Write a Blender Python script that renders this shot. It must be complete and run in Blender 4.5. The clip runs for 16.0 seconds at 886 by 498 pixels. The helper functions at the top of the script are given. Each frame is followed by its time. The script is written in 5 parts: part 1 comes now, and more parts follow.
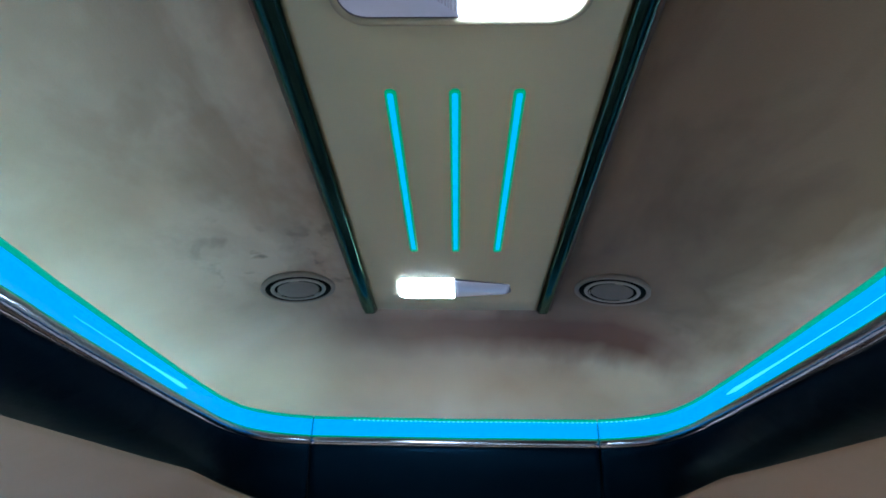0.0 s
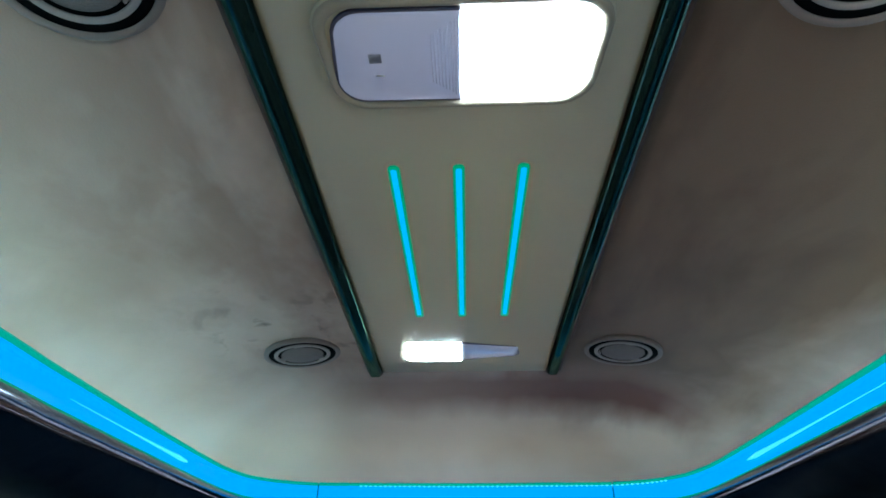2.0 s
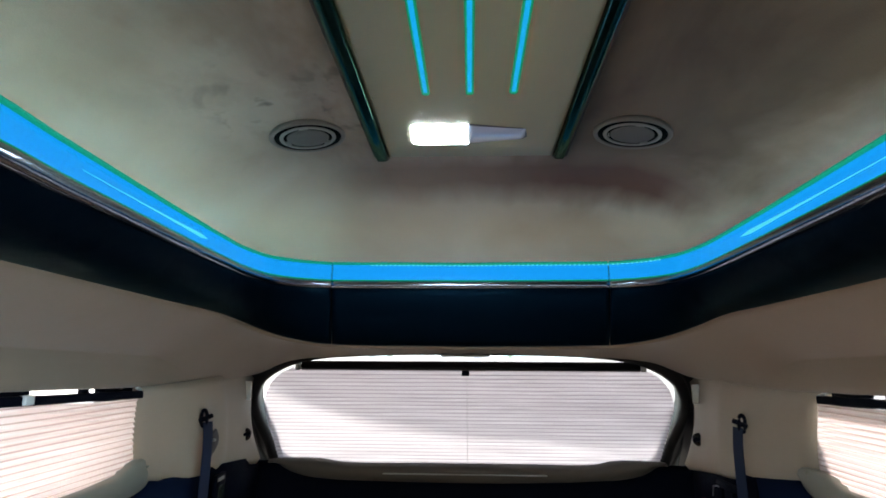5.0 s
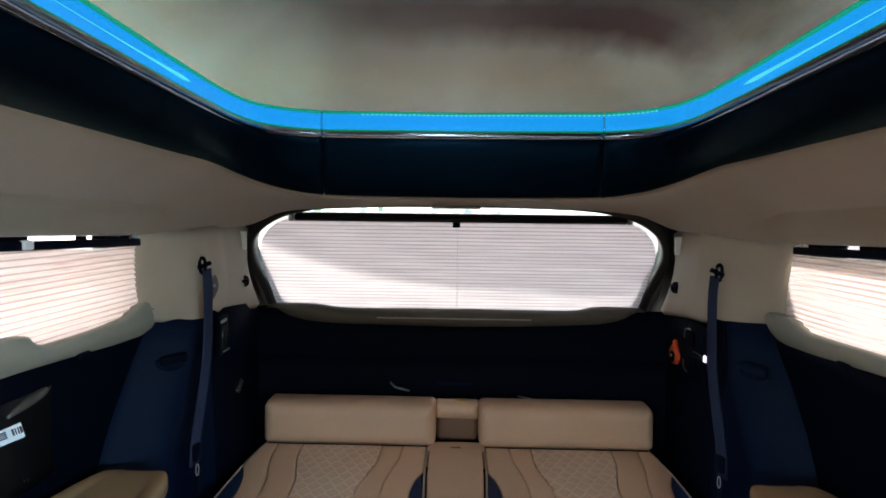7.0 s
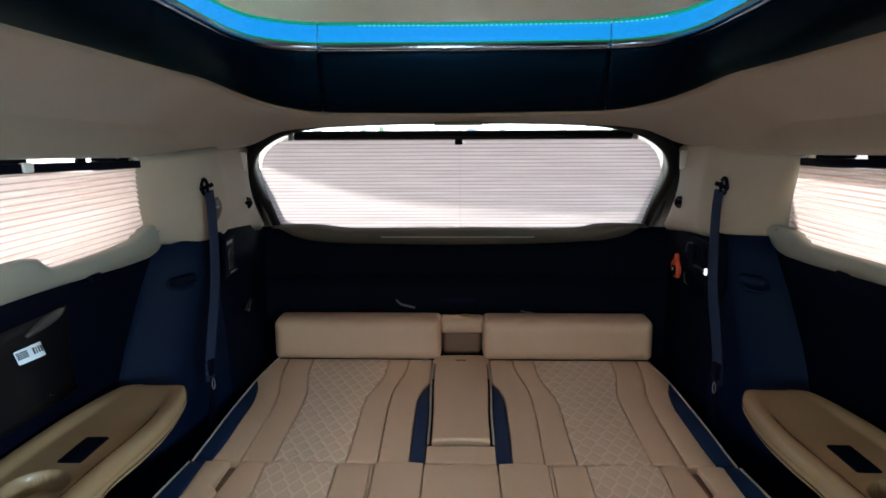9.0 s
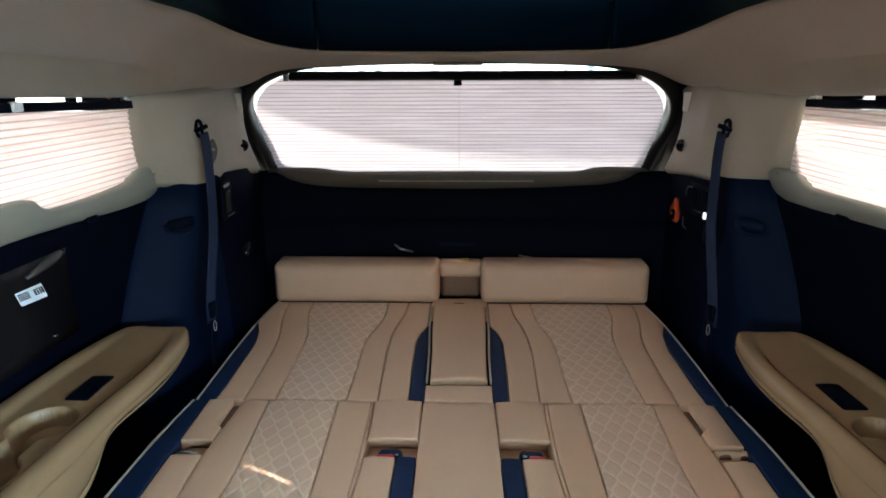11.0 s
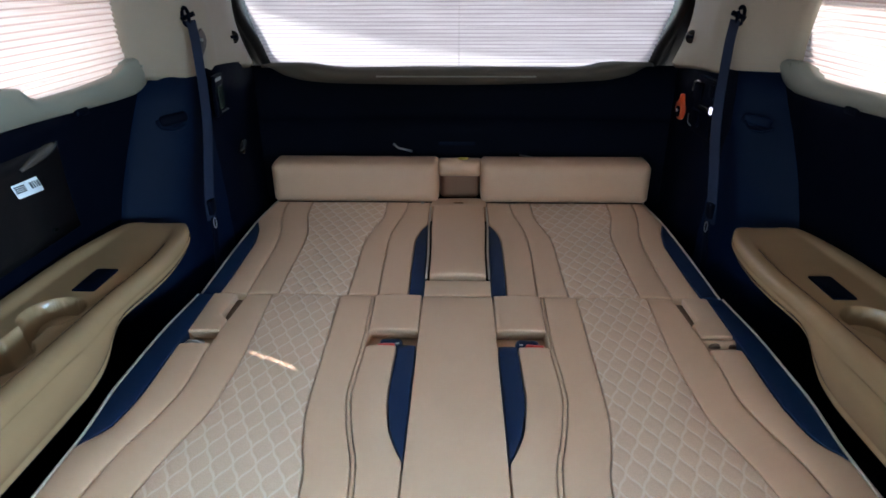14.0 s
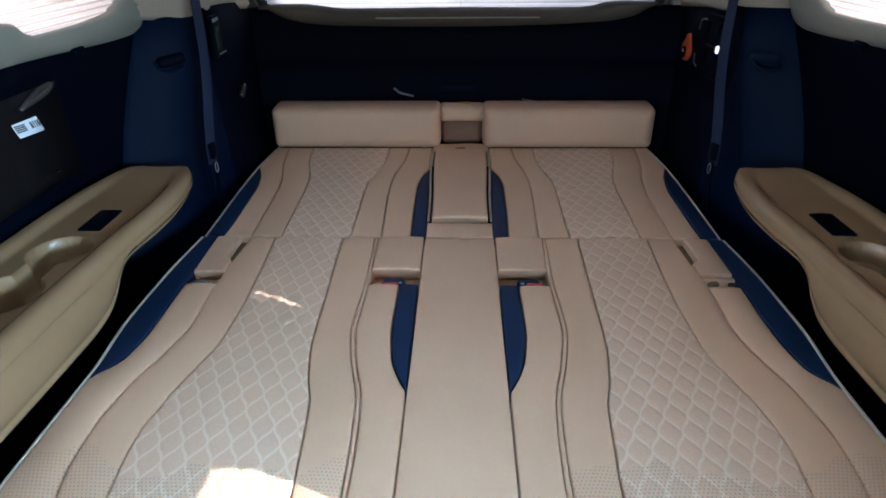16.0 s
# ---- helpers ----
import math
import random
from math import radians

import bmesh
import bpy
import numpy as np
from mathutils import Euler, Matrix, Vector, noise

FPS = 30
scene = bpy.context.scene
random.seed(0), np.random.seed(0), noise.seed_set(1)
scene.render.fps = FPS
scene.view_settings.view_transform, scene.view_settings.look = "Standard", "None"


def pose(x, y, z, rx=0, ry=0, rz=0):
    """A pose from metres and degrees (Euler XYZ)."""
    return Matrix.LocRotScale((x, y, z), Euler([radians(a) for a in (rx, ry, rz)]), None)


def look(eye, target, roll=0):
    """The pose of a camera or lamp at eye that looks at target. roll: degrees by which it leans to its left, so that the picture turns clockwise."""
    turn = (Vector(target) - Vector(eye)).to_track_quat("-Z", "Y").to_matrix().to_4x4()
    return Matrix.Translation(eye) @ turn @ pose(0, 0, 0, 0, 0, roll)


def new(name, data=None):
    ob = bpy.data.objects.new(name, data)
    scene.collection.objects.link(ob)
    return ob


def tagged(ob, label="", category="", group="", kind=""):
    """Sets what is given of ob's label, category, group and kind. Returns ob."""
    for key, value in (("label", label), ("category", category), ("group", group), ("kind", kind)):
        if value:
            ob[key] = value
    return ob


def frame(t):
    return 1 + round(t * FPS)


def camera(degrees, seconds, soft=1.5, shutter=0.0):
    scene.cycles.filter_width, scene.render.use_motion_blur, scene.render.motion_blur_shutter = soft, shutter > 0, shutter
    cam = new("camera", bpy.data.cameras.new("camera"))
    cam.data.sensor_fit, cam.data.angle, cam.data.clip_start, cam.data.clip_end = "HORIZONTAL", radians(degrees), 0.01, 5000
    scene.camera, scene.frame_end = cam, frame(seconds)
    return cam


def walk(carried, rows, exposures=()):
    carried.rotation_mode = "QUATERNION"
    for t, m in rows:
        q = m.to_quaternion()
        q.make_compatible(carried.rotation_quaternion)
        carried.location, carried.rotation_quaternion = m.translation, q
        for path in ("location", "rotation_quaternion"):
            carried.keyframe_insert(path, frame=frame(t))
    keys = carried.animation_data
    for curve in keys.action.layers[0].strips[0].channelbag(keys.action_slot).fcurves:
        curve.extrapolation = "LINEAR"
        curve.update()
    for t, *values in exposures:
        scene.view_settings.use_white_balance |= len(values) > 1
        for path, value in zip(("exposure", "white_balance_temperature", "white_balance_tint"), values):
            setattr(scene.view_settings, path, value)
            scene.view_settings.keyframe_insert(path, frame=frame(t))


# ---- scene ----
cam = camera(74.6, 16.0, soft=1.7)
PATH = [
    (0, (0.0, 0.766, 1.161), (-0.052, 2.57, 2.023), 1.0),
    (0.5, (0.001, 0.766, 1.171), (-0.043, 2.541, 2.093), 1.1),
    (1, (0.0, 0.764, 1.181), (-0.049, 2.501, 2.17), 0.9),
    (1.5, (-0.002, 0.762, 1.186), (-0.056, 2.486, 2.2), 0.8),
    (2, (-0.001, 0.762, 1.192), (-0.069, 2.495, 2.187), 0.2),
    (2.5, (0.0, 0.764, 1.191), (-0.063, 2.521, 2.144), -0.0),
    (3, (-0.001, 0.766, 1.186), (-0.074, 2.571, 2.045), 0.3),
    (3.5, (-0.001, 0.77, 1.181), (-0.087, 2.62, 1.935), 0.7),
    (4, (-0.001, 0.773, 1.18), (-0.075, 2.662, 1.833), 0.7),
    (4.5, (-0.002, 0.775, 1.175), (-0.084, 2.697, 1.719), 0.6),
    (5, (-0.004, 0.78, 1.167), (-0.096, 2.744, 1.53), 0.3),
    (5.2, (-0.004, 0.782, 1.158), (-0.098, 2.755, 1.472), 0.3),
    (7.3, (-0.01, 0.782, 1.153), (-0.061, 2.774, 0.982), 0.7),
    (7.5, (-0.006, 0.782, 1.152), (-0.063, 2.772, 0.956), 0.7),
    (8, (-0.007, 0.782, 1.151), (-0.043, 2.763, 0.881), 0.3),
    (8.5, (-0.008, 0.781, 1.146), (-0.066, 2.749, 0.794), -0.3),
    (9, (-0.01, 0.781, 1.146), (-0.072, 2.741, 0.755), -0.3),
    (11.5, (-0.01, 0.782, 1.133), (-0.066, 2.678, 0.5), -0.2),
    (12, (-0.011, 0.782, 1.128), (-0.074, 2.655, 0.432), -0.2),
    (12.5, (-0.012, 0.782, 1.127), (-0.054, 2.64, 0.389), -0.2),
    (13, (-0.009, 0.781, 1.123), (-0.058, 2.617, 0.331), -0.2),
    (13.5, (-0.009, 0.779, 1.118), (-0.064, 2.599, 0.29), -0.3),
    (14, (-0.009, 0.776, 1.11), (-0.062, 2.581, 0.249), -0.2),
    (14.5, (-0.009, 0.773, 1.105), (-0.059, 2.559, 0.207), 0.0),
    (15, (-0.007, 0.768, 1.096), (-0.052, 2.532, 0.155), -0.1),
    (15.5, (-0.008, 0.764, 1.089), (-0.058, 2.512, 0.119), -0.1),
    (16, (-0.007, 0.755, 1.083), (-0.068, 2.49, 0.091), -0.6),
]
walk(cam, [(t, look(eye, target, roll)) for t, eye, target, roll in PATH], exposures=[(0.0, 2.0, 6100, 10), (2.5, 1.93, 6100, 10), (5.0, 1.66, 6800, 10), (7.5, 1.64, 7000, 10), (9.2, 1.66, 7000, 10), (11.5, 1.83, 6900, 10), (16.0, 1.80, 6050, 10)])

# ---- world and large lights ----
EXPO = 1.8
world = bpy.data.worlds.new("sky")
scene.world = world
world.use_nodes = True
wn = world.node_tree.nodes
sky = wn.new("ShaderNodeTexSky")
sky.sky_type = "NISHITA"
sky.sun_disc = False
SUN = Vector((-0.89, 0.46, -0.50)).normalized()      # the way the sunlight travels
sky.sun_elevation = math.asin(-SUN.z)
sky.sun_rotation = math.atan2(-SUN.x, -SUN.y)
world.node_tree.links.new(sky.outputs[0], wn["Background"].inputs[0])
wn["Background"].inputs[1].default_value = 0.12

sun = new("sun", bpy.data.lights.new("sun", "SUN"))
sun.data.energy, sun.data.angle, sun.data.color = 5.0, radians(0.3), (1.0, 0.97, 0.94)
sun.matrix_world = Matrix.Translation((3, -2, 3)) @ SUN.to_track_quat("-Z", "Y").to_matrix().to_4x4()


def window_lamp(name, eye, target, sx, sy, power, color, spread):
    lamp = new(name, bpy.data.lights.new(name, "AREA"))
    lamp.data.shape, lamp.data.size, lamp.data.size_y = "RECTANGLE", sx, sy
    lamp.data.energy, lamp.data.color = power, color
    lamp.data.spread = radians(spread)
    lamp.matrix_world = look(eye, target)
    return lamp


# daylight through the windscreen and the front door windows, behind the camera
window_lamp("windscreen_daylight", (0, -1.12, 1.02), (0, 0.6, 0.1), 1.25, 0.5, 0.36, (0.86, 0.95, 1.0), 84)
window_lamp("front_window_daylight", (0.72, 0.25, 1.015), (-0.62, 1.10, 0.26), 0.9, 0.14, 4.3, (0.40, 0.715, 1.0), 80)
# light thrown up from the sunlit ground through the same window
window_lamp("ground_light", (0.725, 0.25, 1.005), (-0.50, 1.35, 1.36), 0.9, 0.12, 0.27, (0.66, 0.95, 1.0), 100)
window_lamp("far_window_daylight", (-0.72, 0.25, 1.015), (-0.10, 1.20, 0.40), 0.9, 0.14, 1.4, (0.42, 0.73, 1.0), 70)

# ---- materials ----


def expr(nt):
    """A small builder of math nodes on one tree."""
    def m(op, a, b=None, c=None):
        n = nt.nodes.new("ShaderNodeMath")
        n.operation = op
        for i, v in enumerate((a, b, c)):
            if v is None:
                continue
            if isinstance(v, (int, float)):
                n.inputs[i].default_value = v
            else:
                nt.links.new(v, n.inputs[i])
        return n.outputs[0]
    return m


def shader(name, color=(0.5, 0.5, 0.5), rough=0.5, metal=0.0):
    mat = bpy.data.materials.new(name)
    mat.use_nodes = True
    b = mat.node_tree.nodes["Principled BSDF"]
    b.inputs["Base Color"].default_value = (*color, 1)
    b.inputs["Roughness"].default_value = rough
    b.inputs["Metallic"].default_value = metal
    return mat, mat.node_tree, b


def tex(nt, kind, scale, coord="Object", **kw):
    tc = nt.nodes.new("ShaderNodeTexCoord")
    n = nt.nodes.new(kind)
    n.inputs["Scale"].default_value = scale
    for k, v in kw.items():
        n.inputs[k].default_value = v
    nt.links.new(tc.outputs[coord], n.inputs["Vector"])
    return n


def mixed(nt, fac, a, b):
    n = nt.nodes.new("ShaderNodeMix")
    n.data_type = "RGBA"
    nt.links.new(fac, n.inputs["Factor"])
    for slot, v in ((6, a), (7, b)):
        if isinstance(v, tuple):
            n.inputs[slot].default_value = (*v, 1)
        else:
            nt.links.new(v, n.inputs[slot])
    return n.outputs[2]


def ramp(nt, fac, lo, hi):
    n = nt.nodes.new("ShaderNodeMapRange")
    n.inputs["From Min"].default_value, n.inputs["From Max"].default_value = lo, hi
    nt.links.new(fac, n.inputs["Value"])
    return n.outputs[0]


def bump(nt, bsdf, height, strength, dist, under=None):
    n = nt.nodes.new("ShaderNodeBump")
    n.inputs["Strength"].default_value, n.inputs["Distance"].default_value = strength, dist
    nt.links.new(height, n.inputs["Height"])
    if under is not None:
        nt.links.new(under, n.inputs["Normal"])
    nt.links.new(n.outputs[0], bsdf.inputs["Normal"])
    return n.outputs[0]


def grained(name, color, color2, rough, grain=700.0, relief=0.4, large=6.0, sheen=0.0, metal=0.0, vary=0.10, spec=0.5):
    """Leather, moulded plastic and cloth: fine cells, and slow changes of colour and gloss."""
    mat, nt, b = shader(name, color, rough, metal)
    big = tex(nt, "ShaderNodeTexNoise", large, Detail=5.0, Roughness=0.6)
    nt.links.new(mixed(nt, ramp(nt, big.outputs["Fac"], 0.3, 0.7), color, color2), b.inputs["Base Color"])
    cell = tex(nt, "ShaderNodeTexVoronoi", grain)
    fine = tex(nt, "ShaderNodeTexNoise", 45.0, Detail=4.0)
    n1 = bump(nt, b, fine.outputs["Fac"], 0.10, 0.004)
    bump(nt, b, cell.outputs["Distance"], relief, 0.0006, n1)
    m = expr(nt)
    nt.links.new(m("ADD", m("MULTIPLY", big.outputs["Fac"], vary * 2), rough - vary), b.inputs["Roughness"])
    b.inputs["Specular IOR Level"].default_value = spec
    if sheen:
        b.inputs["Sheen Weight"].default_value = sheen
    return mat


TAN, TAN2 = (0.570, 0.338, 0.212), (0.610, 0.368, 0.236)


def holes(nt, m, color_out, y_from):
    """Fine perforation of the leather towards the front edge."""
    tc = nt.nodes.new("ShaderNodeTexCoord")
    sep = nt.nodes.new("ShaderNodeSeparateXYZ")
    nt.links.new(tc.outputs["Object"], sep.inputs[0])
    row = m("MULTIPLY", sep.outputs[1], 1 / 0.0056)
    odd = m("MULTIPLY", m("FLOOR", row), 0.5)
    fx = m("SUBTRACT", m("FRACT", m("ADD", m("MULTIPLY", sep.outputs[0], 1 / 0.0056), odd)), 0.5)
    fy = m("SUBTRACT", m("FRACT", row), 0.5)
    d = m("SQRT", m("ADD", m("MULTIPLY", fx, fx), m("MULTIPLY", fy, fy)))
    wob = tex(nt, "ShaderNodeTexNoise", 9.0, Detail=2.0)
    edge = m("ADD", sep.outputs[1], m("MULTIPLY", m("SUBTRACT", wob.outputs["Fac"], 0.5), 0.16))
    near = m("LESS_THAN", edge, y_from)
    spot = m("MULTIPLY", m("LESS_THAN", d, 0.20), near)
    return mixed(nt, spot, color_out, (0.30, 0.24, 0.19))


def leather_holed():
    mat = grained("perforated_tan_leather", TAN, TAN2, 0.47)
    nt = mat.node_tree
    b = nt.nodes["Principled BSDF"]
    src = b.inputs["Base Color"].links[0].from_socket
    nt.links.new(holes(nt, expr(nt), src, 1.29), b.inputs["Base Color"])
    return mat


def quilted(name, p, q, y_holes, band):
    """Pale mesh cloth quilted in pointed ovals, with lighter stitched bands."""
    mat, nt, b = shader(name, TAN, 0.6)
    m = expr(nt)
    tc = nt.nodes.new("ShaderNodeTexCoord")
    sep = nt.nodes.new("ShaderNodeSeparateXYZ")
    nt.links.new(tc.outputs["Object"], sep.inputs[0])
    a, c = m("MULTIPLY", sep.outputs[0], 1 / p), m("MULTIPLY", sep.outputs[1], 1 / q)
    s, t = m("ADD", a, c), m("SUBTRACT", a, c)
    f = m("ADD", s, m("MULTIPLY", m("SINE", m("MULTIPLY", t, math.tau)), 0.042))
    g = m("ADD", t, m("MULTIPLY", m("SINE", m("MULTIPLY", s, math.tau)), 0.042))
    df = m("ABSOLUTE", m("SUBTRACT", m("FRACT", m("ADD", f, 0.5)), 0.5))
    dg = m("ABSOLUTE", m("SUBTRACT", m("FRACT", m("ADD", g, 0.5)), 0.5))
    line = ramp(nt, m("MINIMUM", df, dg), band, band * 0.35)
    weave = tex(nt, "ShaderNodeTexVoronoi", 420.0)
    cloth = mixed(nt, ramp(nt, weave.outputs["Distance"], 0.1, 0.7), (0.555, 0.344, 0.226), (0.61, 0.382, 0.257))
    color = mixed(nt, line, cloth, (0.66, 0.462, 0.335))
    if y_holes:
        color = holes(nt, m, color, y_holes)
    nt.links.new(color, b.inputs["Base Color"])
    bump(nt, b, weave.outputs["Distance"], 0.35, 0.0008)
    b.inputs["Sheen Weight"].default_value = 0.03
    return mat


M_TAN = grained("tan_leather", TAN, TAN2, 0.46)
M_HOLED = leather_holed()
M_QUILT = quilted("quilted_pale_cloth", 0.034, 0.064, 1.27, 0.095)
M_QUILT2 = quilted("quilted_pale_cloth_small", 0.035, 0.058, 0, 0.125)
M_NAVY = grained("navy_leather", (0.0045, 0.015, 0.043), (0.0055, 0.018, 0.050), 0.5, spec=0.25)
M_SLOT = grained("brown_felt", (0.15, 0.085, 0.055), (0.17, 0.097, 0.062), 0.9)
M_UNDER = grained("dark_brown_backing", (0.016, 0.009, 0.007), (0.020, 0.012, 0.009), 0.9, spec=0.05)
# tan leather with the shade behind the headrests put into its colour
M_FOOT = grained("shade_darkened_tan_leather", (0.34, 0.165, 0.095), (0.37, 0.18, 0.105), 0.6)
M_PIPE = grained("pale_piping", (0.46, 0.36, 0.275), (0.5, 0.40, 0.31), 0.5, large=30)
M_ROLL = grained("dark_navy_leather", (0.0016, 0.0075, 0.0165), (0.0022, 0.0092, 0.020), 0.40, metal=0.6, relief=0.25, spec=0.02)
M_TRIM = grained("black_moulded_plastic", (0.0012, 0.002, 0.0055), (0.0018, 0.003, 0.008), 0.55, grain=900, spec=0.03)
M_NAVYTRIM = grained("navy_moulded_plastic", (0.0011, 0.0050, 0.0175), (0.0015, 0.0062, 0.021), 0.6, grain=900, spec=0.08)
M_BEIGE = grained("beige_moulded_plastic", (0.325, 0.262, 0.20), (0.355, 0.288, 0.22), 0.55, grain=900, relief=0.2)
M_SILL = grained("grey_beige_plastic", (0.235, 0.222, 0.18), (0.255, 0.24, 0.196), 0.5, grain=900, relief=0.15)
M_LINER = grained("beige_headliner_cloth", (0.272, 0.208, 0.150), (0.296, 0.228, 0.166), 0.85, grain=500, relief=0.3, sheen=0.2, vary=0.03)
M_ARM = grained("tan_moulded_plastic", (0.255, 0.153, 0.079), (0.278, 0.168, 0.088), 0.19, grain=900, relief=0.03, vary=0.03)
M_CARPET = grained("black_carpet", (0.003, 0.003, 0.004), (0.005, 0.005, 0.006), 0.95, grain=300, relief=1.0, spec=0.1)
M_PANEL = grained("khaki_ceiling_panel", (0.485, 0.475, 0.335), (0.515, 0.505, 0.355), 0.6, grain=900, relief=0.15)
M_BLACK = grained("gloss_black_trim", (0.012, 0.010, 0.010), (0.016, 0.014, 0.013), 0.17, relief=0.05, vary=0.03)
M_WEB = grained("blue_grey_belt_webbing", (0.011, 0.017, 0.037), (0.014, 0.020, 0.043), 0.75, grain=600, spec=0.2)
M_GREYRING = grained("grey_plastic", (0.27, 0.26, 0.235), (0.30, 0.285, 0.26), 0.4, relief=0.1)
M_STRIP = grained("slate_black_gloss_strip", (0.012, 0.032, 0.033), (0.014, 0.036, 0.036), 0.17, metal=0.7, relief=0.03, spec=0.35, vary=0.02)
M_FLANK = grained("dark_brown_felt_edge", (0.085, 0.048, 0.034), (0.10, 0.056, 0.04), 0.8)
M_BEZEL = grained("olive_grey_bezel", (0.34, 0.31, 0.225), (0.37, 0.335, 0.245), 0.5, grain=900, relief=0.1)
M_SURROUND = grained("charcoal_moulded_plastic", (0.009, 0.0078, 0.0078), (0.011, 0.0095, 0.0095), 0.5, grain=900, relief=0.15, spec=0.3)
M_LEATHERTAB = grained("brown_grey_leather_cover", (0.075, 0.06, 0.055), (0.09, 0.072, 0.066), 0.6)
# beige plastic, darkened in colour to hold the ledge's shade
M_LEDGE = grained("shade_darkened_beige_plastic", (0.098, 0.078, 0.060), (0.11, 0.088, 0.068), 0.6, grain=900, relief=0.15, spec=0.25)
M_SMOKED = grained("glossy_smoked_plastic", (0.05, 0.04, 0.036), (0.06, 0.05, 0.044), 0.28, relief=0.03)
M_OCHRE = grained("ochre_cloth_tab", (0.55, 0.36, 0.06), (0.6, 0.4, 0.08), 0.7)
M_FLANGE = grained("brown_grey_plastic", (0.19, 0.165, 0.14), (0.21, 0.18, 0.155), 0.45, relief=0.1)
M_MESH = grained("dark_grey_grille", (0.13, 0.125, 0.115), (0.16, 0.15, 0.14), 0.5, grain=900, relief=1.0)
M_HOLE = grained("black_groove", (0.003, 0.003, 0.003), (0.004, 0.004, 0.004), 0.8, spec=0.03)
M_CHIP = grained("dim_grey_chip", (0.20, 0.22, 0.27), (0.22, 0.24, 0.29), 0.4, relief=0.05)
M_GAP = grained("dark_violet_gap", (0.05, 0.05, 0.09), (0.06, 0.06, 0.10), 0.4, relief=0.05)
M_WHITE = grained("white_plastic", (0.75, 0.74, 0.70), (0.8, 0.79, 0.75), 0.4, relief=0.05)
M_PAPER = grained("white_paper_label", (0.8, 0.85, 0.9), (0.82, 0.87, 0.92), 0.6, relief=0.05)
M_INK = grained("grey_ink", (0.05, 0.06, 0.08), (0.07, 0.08, 0.1), 0.6)
M_RED = grained("red_plastic", (0.55, 0.03, 0.02), (0.6, 0.04, 0.03), 0.42, relief=0.05)
M_ORANGE = grained("orange_plastic", (0.52, 0.06, 0.015), (0.56, 0.07, 0.02), 0.4, relief=0.05)
M_BROWN = grained("brown_smoked_plastic", (0.007, 0.006, 0.007), (0.009, 0.008, 0.009), 0.42, relief=0.05, spec=0.12)
M_CHROME = grained("bright_chrome", (0.24, 0.28, 0.35), (0.27, 0.32, 0.39), 0.2, metal=1.0, relief=0.03, vary=0.05)
M_TEALLINE = grained("teal_tinted_chrome", (0.16, 0.42, 0.42), (0.18, 0.46, 0.46), 0.22, metal=1.0, relief=0.02, vary=0.04)
M_STEEL = grained("brushed_steel", (0.5, 0.5, 0.5), (0.55, 0.55, 0.55), 0.3, metal=1.0, relief=0.05)
# pale glowing surface, added to brighten the left blind from outside
M_SIDEGLOW = grained("pale_glow_panel", (0.80, 0.77, 0.72), (0.87, 0.84, 0.79), 0.9, grain=80, large=0.7)
M_SIDEGLOW.node_tree.nodes["Principled BSDF"].inputs["Emission Color"].default_value = (1.0, 0.93, 0.88, 1)
M_SIDEGLOW.node_tree.nodes["Principled BSDF"].inputs["Emission Strength"].default_value = 0.82
M_GROUND = grained("pale_concrete_ground", (0.30, 0.28, 0.25), (0.38, 0.35, 0.31), 0.9, grain=60, large=0.4)
M_SCREEN = grained("grey_green_screen", (0.022, 0.028, 0.020), (0.026, 0.032, 0.024), 0.2, relief=0.0)


def tint_gloss(mat, color):
    mat.node_tree.nodes["Principled BSDF"].inputs["Specular Tint"].default_value = (*color, 1)


# teal of the cove's reflected light, put into the gloss colour
tint_gloss(M_ROLL, (0.05, 0.42, 0.40))
tint_gloss(M_STRIP, (0.1, 0.6, 0.45))


